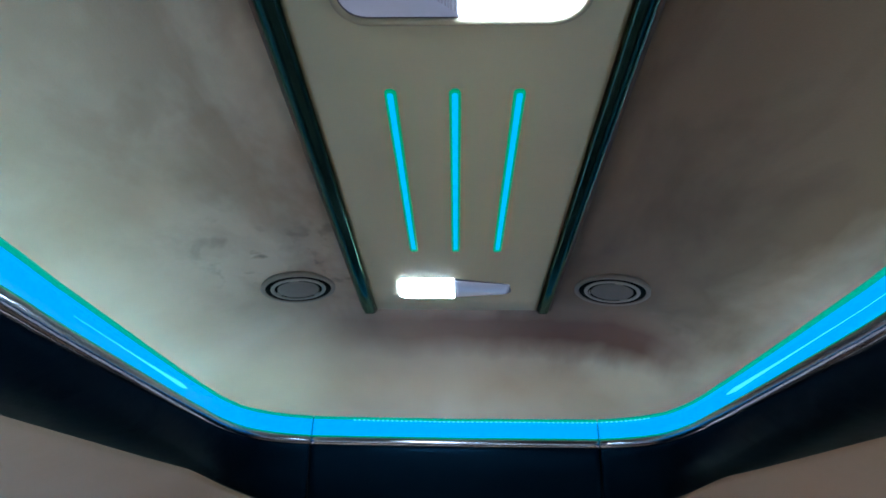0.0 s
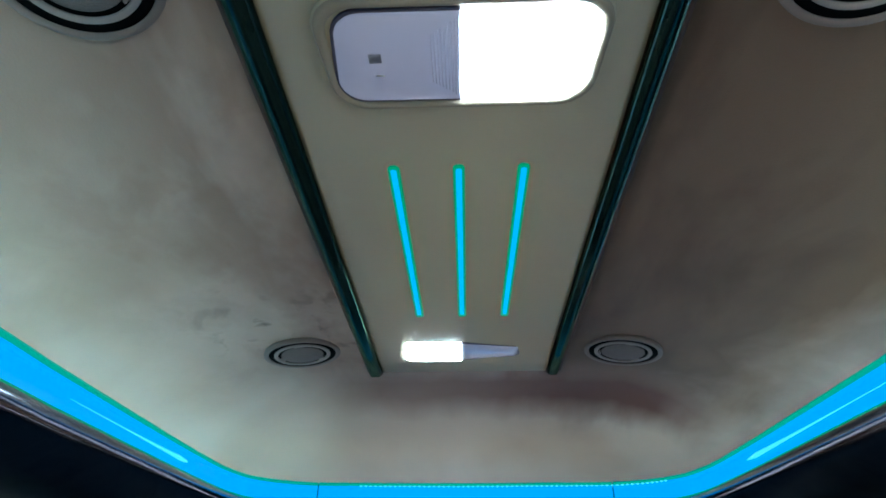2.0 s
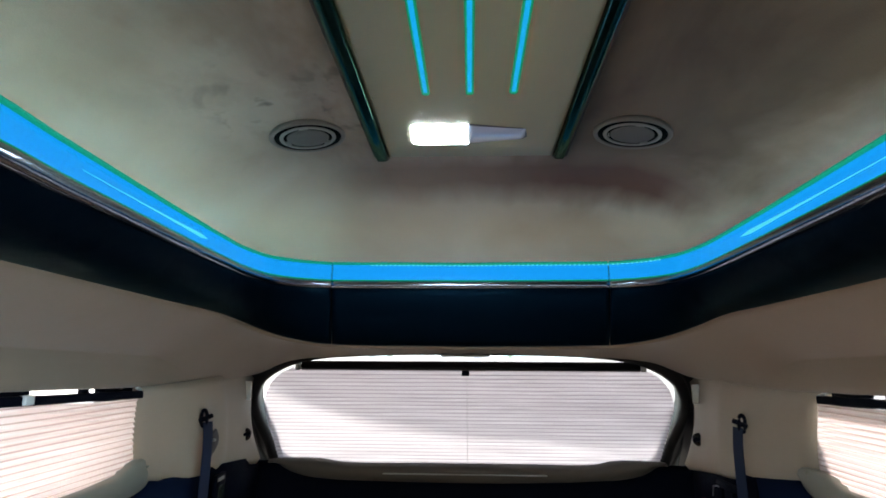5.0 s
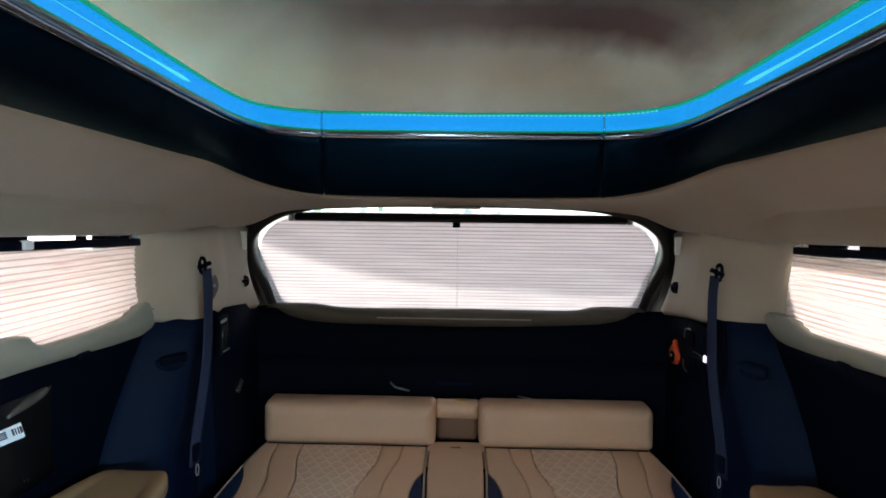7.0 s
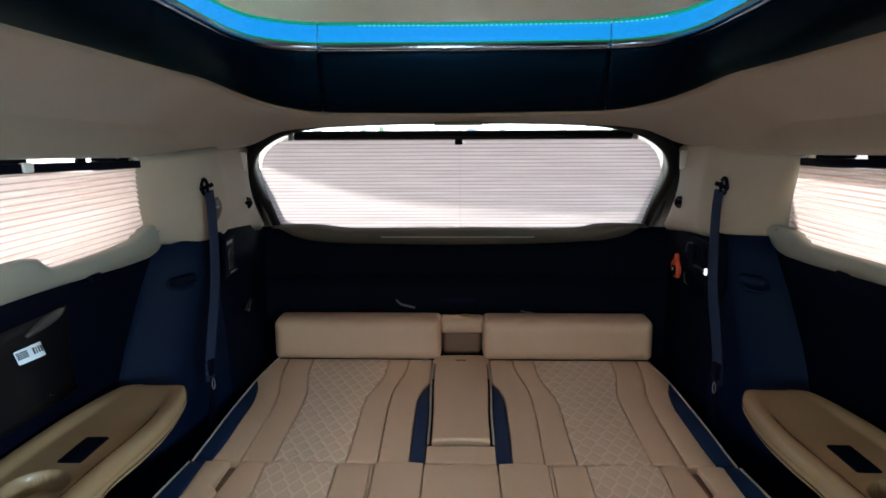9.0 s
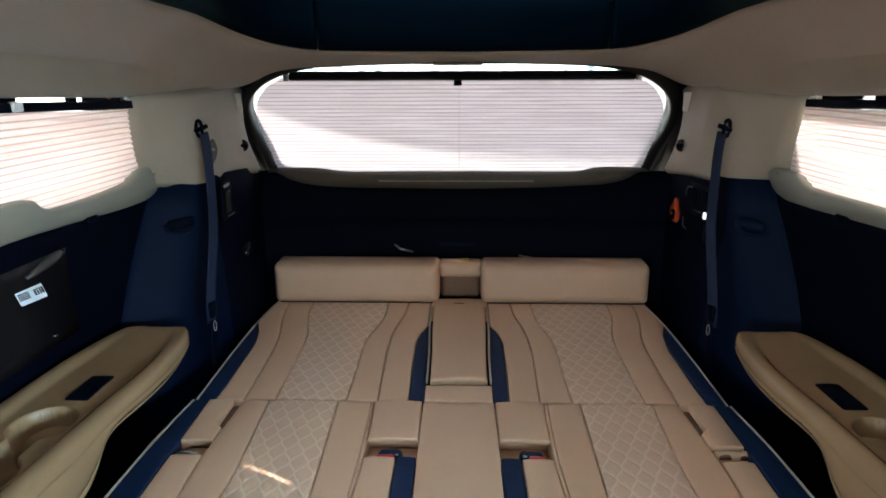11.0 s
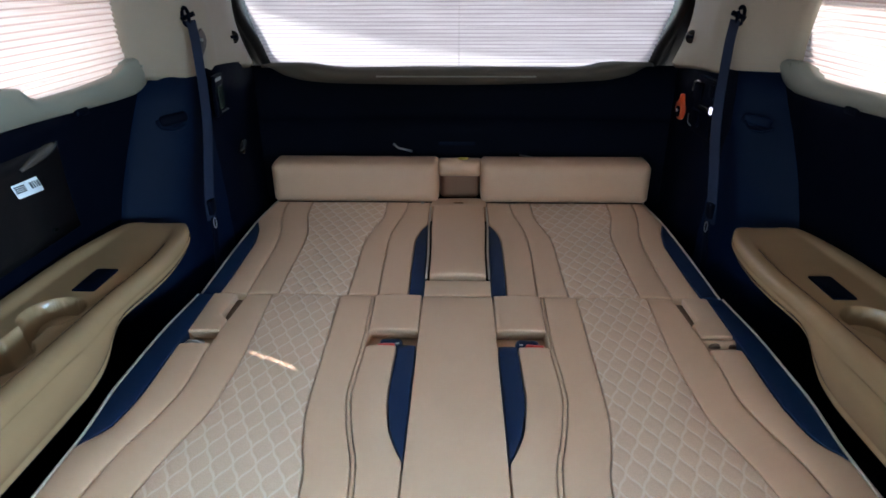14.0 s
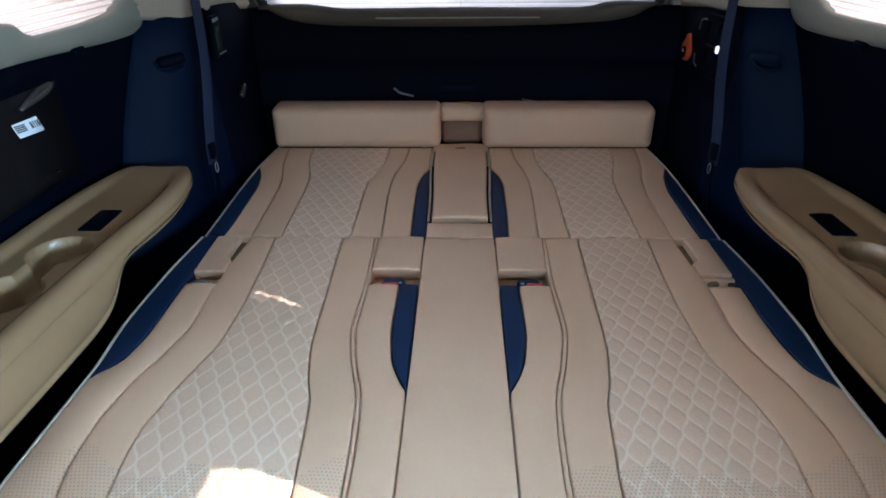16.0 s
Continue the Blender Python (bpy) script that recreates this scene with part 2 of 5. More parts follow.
def suede():
    """Pale suede: smooth slow tones, brushed streaks along the car, old brown stains, and shade painted over one half.
    """
    mat, nt, b = shader("suede_ceiling", (0.4, 0.35, 0.29), 0.9)
    m = expr(nt)
    tc = nt.nodes.new("ShaderNodeTexCoord")
    sep = nt.nodes.new("ShaderNodeSeparateXYZ")
    nt.links.new(tc.outputs["Object"], sep.inputs[0])
    x, y = sep.outputs[0], sep.outputs[1]

    def noise(scale, stretch, at, detail, rough):
        n = nt.nodes.new("ShaderNodeTexNoise")
        mp = nt.nodes.new("ShaderNodeMapping")
        n.inputs["Scale"].default_value, n.inputs["Detail"].default_value, n.inputs["Roughness"].default_value = scale, detail, rough
        n.inputs["Distortion"].default_value = 0.3
        mp.inputs["Scale"].default_value, mp.inputs["Location"].default_value = stretch, at
        mp.inputs["Rotation"].default_value = (0, 0, radians(14))
        nt.links.new(tc.outputs["Object"], mp.inputs[0])
        nt.links.new(mp.outputs[0], n.inputs["Vector"])
        return n.outputs["Fac"]

    def around(cx, cy, wide, soft, ragged):
        dx, dy = m("SUBTRACT", x, cx), m("SUBTRACT", y, cy)
        d = m("SQRT", m("ADD", m("MULTIPLY", dx, dx), m("MULTIPLY", dy, dy)))
        return ramp(nt, m("ADD", d, ragged), wide + soft, wide - soft)
    slow = noise(3.0, (1, 1, 1), (1.3, 0.4, 0.2), 3.0, 0.5)
    brush = noise(5.0, (2.0, 0.7, 1.0), (3.1, -1.7, 0.6), 4.0, 0.55)
    speck = noise(24.0, (1.2, 0.8, 1.0), (0.4, 0.9, 0.0), 3.0, 0.5)
    ragged = m("MULTIPLY", m("SUBTRACT", brush, 0.5), 0.30)
    base = mixed(nt, ramp(nt, slow, 0.34, 0.66), (0.40, 0.315, 0.233), (0.495, 0.425, 0.342))
    # brushed marks, stronger towards the centre panel
    inner = ramp(nt, m("ABSOLUTE", x), 0.46, 0.24)
    inner = m("MULTIPLY", inner, ramp(nt, y, 1.90, 1.72))
    marks = m("MULTIPLY", m("MULTIPLY", ramp(nt, brush, 0.42, 0.60), inner), 0.52)
    col = mixed(nt, marks, base, (0.205, 0.130, 0.084))
    # smaller smudges where hands brushed the nap the other way
    smudge = noise(9.0, (1.5, 0.9, 1.0), (-2.3, 0.8, 0.5), 5.0, 0.6)
    rubbed = m("MULTIPLY", m("MULTIPLY", ramp(nt, smudge, 0.49, 0.62), ramp(nt, m("ABSOLUTE", x), 0.50, 0.30)), ramp(nt, y, 1.95, 1.70))
    col = mixed(nt, m("MULTIPLY", rubbed, 0.27), col, (0.225, 0.140, 0.090))
    # grey finger marks round one speaker
    spots = m("MULTIPLY", ramp(nt, speck, 0.55, 0.68), around(-0.21, 1.57, 0.13, 0.07, ragged))
    col = mixed(nt, m("MULTIPLY", spots, 0.85), col, (0.13, 0.105, 0.080))
    # brown stain and the dimmer half's shade, painted together with a ragged edge
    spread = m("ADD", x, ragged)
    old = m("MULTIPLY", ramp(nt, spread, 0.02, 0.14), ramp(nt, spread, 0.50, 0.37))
    old = m("MULTIPLY", m("MULTIPLY", old, ramp(nt, m("ADD", y, ragged), 2.02, 1.72)), STAIN_SHADE)
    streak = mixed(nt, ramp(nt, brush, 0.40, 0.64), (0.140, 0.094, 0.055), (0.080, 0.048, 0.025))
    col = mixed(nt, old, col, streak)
    # a brown band of glue that came through near the back edge
    back = m("ABSOLUTE", m("SUBTRACT", m("ADD", y, m("MULTIPLY", ragged, 0.25)), 1.895))
    side = ramp(nt, m("ABSOLUTE", m("SUBTRACT", m("ADD", x, m("MULTIPLY", ragged, 0.3)), 0.10)), 0.38, 0.27)
    glue = m("MULTIPLY", m("MULTIPLY", ramp(nt, back, 0.115, 0.035), side), m("ADD", m("MULTIPLY", ramp(nt, x, -0.1, 0.22), 0.45), 0.55))
    nt.links.new(mixed(nt, glue, col, (0.125, 0.050, 0.030)), b.inputs["Base Color"])
    b.inputs["Sheen Weight"].default_value = 0.2
    fine = tex(nt, "ShaderNodeTexNoise", 500.0, Detail=2.0)
    bump(nt, b, fine.outputs["Fac"], 0.25, 0.0008)
    return mat


STAIN_SHADE = 0.96
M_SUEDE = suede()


def glow(name, color, level):
    """A lamp's diffuser: level is its brightness in the picture."""
    mat, nt, b = shader(name, tuple(min(1.0, c * 0.1) for c in color), 0.5)
    b.inputs["Specular IOR Level"].default_value = 0.1
    b.inputs["Emission Color"].default_value = (*color, 1)
    b.inputs["Emission Strength"].default_value = level / 2 ** EXPO
    return mat


M_BLUE = glow("blue_lit_diffuser", (0.0, 0.345, 1.0), 1.0)
M_CYAN = glow("cyan_lit_diffuser", (0.0, 0.44, 0.95), 1.0)
# green and teal glare fringes of the blue light, added as glowing parts
M_GREEN = glow("green_light_fringe", (0.0, 0.33, 0.15), 0.8)
M_TEAL = glow("teal_light_fringe", (0.0, 0.40, 0.28), 0.8)
M_SPOT = glow("bright_led_point", (0.08, 0.78, 1.0), 1.0)
M_LAMP = glow("white_lit_lens", (0.74, 0.89, 1.0), 66.0)
M_TAPE = glow("white_light_tape", (0.60, 0.96, 1.0), 14.4)
M_TAPE2 = glow("white_light_tape_back", (0.82, 0.95, 1.0), 6.5)
M_TAPE3 = glow("dim_white_light_tape", (0.76, 0.97, 1.0), 6.0)
M_PILOT = glow("white_pilot_lamp", (0.75, 0.75, 1.0), 2.0)


def clear(name, color, rough, alpha):
    mat, nt, b = shader(name, color, rough)
    b.inputs["Transmission Weight"].default_value = alpha
    b.inputs["IOR"].default_value = 1.45
    return mat


M_GLASS = clear("window_glass", (0.78, 0.91, 0.94), 0.0, 1.0)


def tinted():
    """Thin privacy glass: lets less than half of the light through."""
    mat = bpy.data.materials.new("tinted_side_glass")
    mat.use_nodes = True
    nt = mat.node_tree
    nt.nodes.remove(nt.nodes["Principled BSDF"])
    thin, gloss, mix = nt.nodes.new("ShaderNodeBsdfTransparent"), nt.nodes.new("ShaderNodeBsdfGlossy"), nt.nodes.new("ShaderNodeMixShader")
    thin.inputs["Color"].default_value = (0.84, 0.89, 0.92, 1)
    gloss.inputs["Roughness"].default_value = 0.02
    mix.inputs[0].default_value = 0.05
    nt.links.new(thin.outputs[0], mix.inputs[1])
    nt.links.new(gloss.outputs[0], mix.inputs[2])
    nt.links.new(mix.outputs[0], nt.nodes["Material Output"].inputs["Surface"])
    return mat


M_TINT = tinted()
M_LENS = clear("milky_clear_lens", (0.52, 0.57, 0.74), 0.16, 0.08)
lens_node = M_LENS.node_tree.nodes["Principled BSDF"]
lens_node.inputs["Coat Weight"].default_value, lens_node.inputs["Coat Roughness"].default_value = 1.0, 0.03
# light from the lit half through the shared cover, put in as a faint glow
lens_node.inputs["Emission Color"].default_value, lens_node.inputs["Emission Strength"].default_value = (0.62, 0.70, 1.0, 1), 0.03


def blind_cloth(name, color, color2, fold, period, top, see, glow_through=0.48):
    """Thin pleated paper cloth that lets the daylight through."""
    mat, nt, b = shader(name, color, 0.8)
    out = nt.nodes["Material Output"]
    streak = tex(nt, "ShaderNodeTexNoise", 5.0, Detail=5.0, Roughness=0.65)
    mapping = nt.nodes.new("ShaderNodeMapping")
    mapping.inputs["Scale"].default_value = (0.8, 0.8, 30.0)
    tc = nt.nodes.new("ShaderNodeTexCoord")
    nt.links.new(tc.outputs["Object"], mapping.inputs[0])
    nt.links.new(mapping.outputs[0], streak.inputs["Vector"])
    col = mixed(nt, ramp(nt, streak.outputs["Fac"], 0.3, 0.7), color, color2)
    m = expr(nt)
    sep = nt.nodes.new("ShaderNodeSeparateXYZ")
    nt.links.new(tc.outputs["Object"], sep.inputs[0])
    # shade of the pleat creases, painted as darker bands in the cloth
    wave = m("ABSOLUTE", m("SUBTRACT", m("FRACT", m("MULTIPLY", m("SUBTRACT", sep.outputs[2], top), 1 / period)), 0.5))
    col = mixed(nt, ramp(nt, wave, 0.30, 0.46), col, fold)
    nt.links.new(col, b.inputs["Base Color"])
    tr = nt.nodes.new("ShaderNodeBsdfTranslucent")
    nt.links.new(col, tr.inputs["Color"])
    thin = nt.nodes.new("ShaderNodeBsdfTransparent")
    nt.links.new(col, thin.inputs["Color"])
    mix1, mix2 = nt.nodes.new("ShaderNodeMixShader"), nt.nodes.new("ShaderNodeMixShader")
    mix1.inputs[0].default_value, mix2.inputs[0].default_value = glow_through, see
    nt.links.new(b.outputs[0], mix1.inputs[1])
    nt.links.new(tr.outputs[0], mix1.inputs[2])
    nt.links.new(mix1.outputs[0], mix2.inputs[1])
    nt.links.new(thin.outputs[0], mix2.inputs[2])
    nt.links.new(mix2.outputs[0], out.inputs["Surface"])
    return mat


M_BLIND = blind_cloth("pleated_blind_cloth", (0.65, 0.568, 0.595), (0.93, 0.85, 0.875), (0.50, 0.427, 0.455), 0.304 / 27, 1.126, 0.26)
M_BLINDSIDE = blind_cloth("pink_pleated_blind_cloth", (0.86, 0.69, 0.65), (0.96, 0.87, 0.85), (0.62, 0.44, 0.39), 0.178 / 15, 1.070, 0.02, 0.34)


def outdoors():
    """Bright hazy distance behind the car: pale wall, sun and shade painted into its glow."""
    mat, nt, b = shader("bright_distance", (0.6, 0.6, 0.6), 0.9)
    m = expr(nt)
    tc = nt.nodes.new("ShaderNodeTexCoord")
    sep = nt.nodes.new("ShaderNodeSeparateXYZ")
    nt.links.new(tc.outputs["Object"], sep.inputs[0])
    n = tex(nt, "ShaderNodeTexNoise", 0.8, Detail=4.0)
    # edge between sun and shade, drawn into the colour and glow
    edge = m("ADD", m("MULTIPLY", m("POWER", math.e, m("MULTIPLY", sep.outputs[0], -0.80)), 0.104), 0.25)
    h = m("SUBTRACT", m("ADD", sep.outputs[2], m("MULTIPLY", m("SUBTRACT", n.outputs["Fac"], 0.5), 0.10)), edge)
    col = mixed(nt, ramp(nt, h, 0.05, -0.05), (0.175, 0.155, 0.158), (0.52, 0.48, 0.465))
    # leaves and dark gaps against the sky over the wall
    leaf = tex(nt, "ShaderNodeTexNoise", 5.0, Detail=3.0)
    hue = tex(nt, "ShaderNodeTexNoise", 9.0, Detail=2.0)
    over = mixed(nt, ramp(nt, hue.outputs["Fac"], 0.45, 0.55), (0.045, 0.085, 0.045), (0.07, 0.10, 0.15))
    over = mixed(nt, ramp(nt, leaf.outputs["Fac"], 0.55, 0.61), (0.42, 0.50, 0.58), over)
    col = mixed(nt, ramp(nt, sep.outputs[2], 1.15, 1.17), col, over)
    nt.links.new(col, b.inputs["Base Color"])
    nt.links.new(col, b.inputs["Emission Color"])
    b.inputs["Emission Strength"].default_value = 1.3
    return mat


# ---- shape helpers ----


def mesh_of(name, bm, mat, smooth=True):
    bmesh.ops.recalc_face_normals(bm, faces=bm.faces)
    for f in bm.faces:
        f.smooth = smooth
    me = bpy.data.meshes.new(name)
    bm.to_mesh(me)
    bm.free()
    me.materials.append(mat)
    return me


def part(name, bm, mat, parent=None, label="", smooth=True):
    ob = new(name, mesh_of(name, bm, mat, smooth))
    if parent is not None:
        ob.parent = parent
    if label:
        ob["label"] = label
    return ob


def thing(name, label, category, group="", kind="", at=(0, 0, 0)):
    ob = new(name)
    ob.empty_display_size = 0.05
    ob.location = at
    return tagged(ob, label, category, group, kind)


def curve(pts):
    """A smooth function through (t, value) pairs."""
    pts = sorted(pts)
    ts, vs = np.array([p[0] for p in pts]), np.array([p[1] for p in pts])
    d = np.diff(vs) / np.diff(ts)
    sl = np.r_[d[0], [0 if a * b <= 0 else 2 * a * b / (a + b) for a, b in zip(d, d[1:])], d[-1]]

    def f(t):
        t = min(max(t, ts[0]), ts[-1])
        i = min(max(int(np.searchsorted(ts, t)) - 1, 0), len(ts) - 2)
        h = ts[i + 1] - ts[i]
        s = (t - ts[i]) / h
        return float((2 * s**3 - 3 * s**2 + 1) * vs[i] + (s**3 - 2 * s**2 + s) * h * sl[i] + (3 * s**2 - 2 * s**3) * vs[i + 1] + (s**3 - s**2) * h * sl[i + 1])
    return f


def smooth_path(pts, n):
    """n points on a Catmull-Rom curve through pts, evenly in length."""
    p = [Vector(q) for q in pts]
    p = [2 * p[0] - p[1]] + p + [2 * p[-1] - p[-2]]
    fine = []
    for i in range(1, len(p) - 2):
        for k in range(24):
            s = k / 24
            a, b, c, d = p[i - 1], p[i], p[i + 1], p[i + 2]
            fine.append(0.5 * (2 * b + (c - a) * s + (2 * a - 5 * b + 4 * c - d) * s * s + (3 * b - a - 3 * c + d) * s**3))
    fine.append(p[-2])
    run = np.r_[0, np.cumsum([(b - a).length for a, b in zip(fine, fine[1:])])]
    out = []
    for want in np.linspace(0, run[-1], n):
        i = min(max(int(np.searchsorted(run, want)) - 1, 0), len(fine) - 2)
        out.append(fine[i].lerp(fine[i + 1], (want - run[i]) / max(run[i + 1] - run[i], 1e-9)))
    return out


def sheet(rows, close_u=False, close_v=False):
    """A bmesh from rows of points."""
    bm = bmesh.new()
    vs = [[bm.verts.new(p) for p in r] for r in rows]
    nr, nc = len(vs), len(vs[0])
    for i in range(nr if close_v else nr - 1):
        for j in range(nc if close_u else nc - 1):
            a, b, c, d = vs[i][j], vs[i][(j + 1) % nc], vs[(i + 1) % nr][(j + 1) % nc], vs[(i + 1) % nr][j]
            try:
                bm.faces.new((a, b, c, d))
            except ValueError:
                pass
    return bm


def capped(rows):
    """A closed loft: rows are closed loops, both ends filled."""
    bm = sheet(rows, close_u=True)
    bm.verts.ensure_lookup_table()
    n = len(rows[0])
    bm.faces.new([bm.verts[i] for i in range(n)][::-1])
    bm.faces.new([bm.verts[len(bm.verts) - n + i] for i in range(n)])
    return bm


def thick(bm, depth):
    """Gives a sheet a thickness along its normals."""
    bmesh.ops.remove_doubles(bm, verts=bm.verts, dist=1e-6)
    bmesh.ops.dissolve_degenerate(bm, edges=bm.edges, dist=1e-6)
    bmesh.ops.recalc_face_normals(bm, faces=bm.faces)
    bm.normal_update()
    faces, rim = list(bm.faces), [e for e in bm.edges if len(e.link_faces) == 1]
    twin = {v: bm.verts.new(v.co - v.normal * depth) for v in list(bm.verts)}
    for f in faces:
        bm.faces.new([twin[v] for v in reversed(f.verts)])
    for e in rim:
        a, b = e.verts
        bm.faces.new((a, b, twin[b], twin[a]))
    return bm


def rbox(sx, sy, sz, r, at=(0, 0, 0), turn=None, seg=3):
    bm = bmesh.new()
    bmesh.ops.create_cube(bm, size=1)
    for v in bm.verts:
        v.co = Vector((v.co.x * sx, v.co.y * sy, v.co.z * sz))
    if r > 0:
        bmesh.ops.bevel(bm, geom=list(bm.edges), offset=r, segments=seg, profile=0.5, affect="EDGES")
    m = Matrix.Translation(at) @ (turn if turn is not None else Matrix())
    bmesh.ops.transform(bm, matrix=m, verts=bm.verts)
    return bm


def merge(*bms):
    """One bmesh out of several."""
    out = bms[0]
    for b in bms[1:]:
        me = bpy.data.meshes.new("tmp")
        b.to_mesh(me)
        out.from_mesh(me)
        bpy.data.meshes.remove(me)
        b.free()
    return out


def tube(path, r, seg=8, flat=None):
    """A round rod along a path; flat=(width, thickness, side) makes a strap."""
    rows = []
    p = [Vector(q) for q in path]
    for i, c in enumerate(p):
        way = (p[min(i + 1, len(p) - 1)] - p[max(i - 1, 0)]).normalized()
        ref = Vector(flat[2]) if flat else (Vector((0, 0, 1)) if abs(way.z) < 0.9 else Vector((1, 0, 0)))
        u = (ref - way * ref.dot(way)).normalized()
        w = way.cross(u)
        k = r(i / (len(p) - 1)) if callable(r) else r
        a, b = (flat[0] / 2, flat[1] / 2) if flat else (k, k)
        e = 0.4 if flat else 1.0
        ring = []
        for k in range(seg):
            t = math.tau * k / seg
            cs, sn = math.cos(t), math.sin(t)
            ring.append(c + u * a * math.copysign(abs(cs) ** e, cs) + w * b * math.copysign(abs(sn) ** e, sn))
        rows.append(ring)
    return capped(rows)


def disc(c, profile, seg=40):
    """A body turned about the vertical through c: profile is (radius, height) pairs."""
    return capped([[Vector(c) + Vector((r * math.cos(math.tau * k / seg), r * math.sin(math.tau * k / seg), h)) for k in range(seg)] for r, h in profile])


def outline_prism(pts, depth, frame3, r=0.003):
    """A plate from a flat outline: frame3 = (origin, u, v, normal)."""
    o, u, v, n = (Vector(a) for a in frame3)
    area = sum(a[0] * b[1] - b[0] * a[1] for a, b in zip(pts, pts[1:] + pts[:1]))
    if area < 0:
        pts = pts[::-1]
    cx, cy = sum(p[0] for p in pts) / len(pts), sum(p[1] for p in pts) / len(pts)

    def ring(inset, h):
        out = []
        for i, (x, y) in enumerate(pts):
            ax, ay = pts[i - 1]
            bx, by = pts[(i + 1) % len(pts)]
            t = Vector((bx - ax, by - ay)).normalized()
            out.append(o + u * (x - t.y * inset) + v * (y + t.x * inset) + n * h)
        return out
    return capped([ring(0, 0), ring(0, depth - r), ring(r * 0.3, depth - r * 0.3), ring(r, depth)])


def rounded_rect(w, h, r, n=5, skew=0.0):
    pts = []
    for cx, cy, a0 in ((w / 2 - r, h / 2 - r, 0), (-w / 2 + r, h / 2 - r, 90), (-w / 2 + r, -h / 2 + r, 180), (w / 2 - r, -h / 2 + r, 270)):
        for k in range(n + 1):
            a = radians(a0 + 90 * k / n)
            x, y = cx + r * math.cos(a), cy + r * math.sin(a)
            pts.append((x + skew * y * (1 if x > 0 else -1), y))
    return pts

# ---- the setting ----
XM = -0.010      # the middle of the benches
XR = -0.006      # the middle of the roof
XG = -0.017      # the middle of the tailgate


def side_pair(fn):
    """Builds fn(s) for the two sides: s = -1 and 1."""
    return [fn(s) for s in (-1, 1)]


floor = part("floor", rbox(1.66, 4.0, 0.04, 0.01, (0, 0.75, -0.02)), M_CARPET)
tagged(floor, "black carpeted vehicle floor", "floor", kind="structure")
ground = part("ground", sheet([[(x, y, -0.45) for x in (-400, -20, -4, 0, 4, 20, 400)] for y in (-400, -20, -4, 0, 4, 20, 400)]), M_GROUND)
tagged(ground, "pale concrete ground outside the car", "ground", kind="structure")
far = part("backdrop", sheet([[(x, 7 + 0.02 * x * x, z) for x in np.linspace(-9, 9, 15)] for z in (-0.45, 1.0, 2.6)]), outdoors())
tagged(far, "pale glowing backdrop behind the car with sun and shade painted in", "backdrop", kind="structure")

# added glowing panel that throws light on the left blind
by = part("glow_panel_side", rbox(0.2, 14, 5.0, 0.02, (-3.1, 0.8, 2.05)), M_SIDEGLOW)
tagged(by, "pale glowing panel added beside the car to brighten a blind", "backdrop", kind="structure")
# unseen outer skin closes the car to stray light: roof, lower sides, pillars, nose
skin = thing("body_shell", "plain outer shell of the car", "car body", kind="structure")
part("roof_skin", rbox(1.72, 4.05, 0.03, 0.01, (0, 0.80, 1.61)), M_TRIM, skin)
for s in (-1, 1):
    part("lower_skin", rbox(0.03, 4.05, 0.95, 0.01, (s * 0.86, 0.80, 0.42)), M_TRIM, skin)
    part("upper_skin", rbox(0.03, 4.05, 0.42, 0.01, (s * 0.845, 0.80, 1.395)), M_TRIM, skin)
    # unseen strips added to stop sun over the windows and trim its patch
    part("sun_blocker", rbox(0.03, 1.19, 0.07, 0.01, (s * 0.845, 1.645, 1.150)), M_TRIM, skin)
    part("front_sun_blocker", rbox(0.03, 1.80, 0.07, 0.008, (s * 0.845, -0.12, 1.153)), M_TRIM, skin)
    part("rear_pillar_skin", rbox(0.03, 0.75, 0.36, 0.01, (s * 0.83, 2.45, 1.0)), M_TRIM, skin)
part("nose_skin", rbox(1.72, 0.03, 0.78, 0.01, (0, -1.2, 0.37)), M_TRIM, skin)
part("brow_skin", rbox(1.72, 0.03, 0.34, 0.01, (0, -1.2, 1.44)), M_TRIM, skin)
part("tail_skin", rbox(1.72, 0.03, 0.70, 0.01, (0, 2.82, 0.35)), M_TRIM, skin)
part("spoiler_skin", rbox(1.72, 0.40, 0.03, 0.01, (0, 2.64, 1.40)), M_TRIM, skin)
part("tail_brow_skin", rbox(1.72, 0.03, 0.18, 0.01, (0, 2.60, 1.30), Matrix.Rotation(radians(-20), 4, "X")), M_TRIM, skin)

# ---- roof recess, lit cove, leather roll and headliner ----
COVE = [(-0.354, -1.0), (-0.356, 1.10), (-0.372, 1.30), (-0.390, 1.50), (-0.406, 1.70), (-0.413, 1.83), (-0.405, 1.925),
        (-0.374, 1.985), (-0.332, 2.018), (-0.296, 2.032), (0.0, 2.046)]
LOW = [(-0.50, -1.0, 1.275), (-0.50, 1.20, 1.273), (-0.50, 1.40, 1.268), (-0.50, 1.58, 1.262), (-0.50, 1.76, 1.256), (-0.498, 1.90, 1.252),
       (-0.485, 2.00, 1.238), (-0.452, 2.062, 1.220), (-0.392, 2.088, 1.202), (-0.30, 2.093, 1.190), (0.0, 2.100, 1.186)]
EAVE = [(-0.712, -1.0, 1.120), (-0.712, 1.20, 1.120), (-0.712, 1.50, 1.119), (-0.712, 1.75, 1.114), (-0.712, 2.00, 1.106), (-0.692, 2.12, 1.104),
        (-0.646, 2.30, 1.110), (-0.600, 2.43, 1.125), (-0.500, 2.434, 1.160), (-0.300, 2.428, 1.174), (0.0, 2.424, 1.181)]


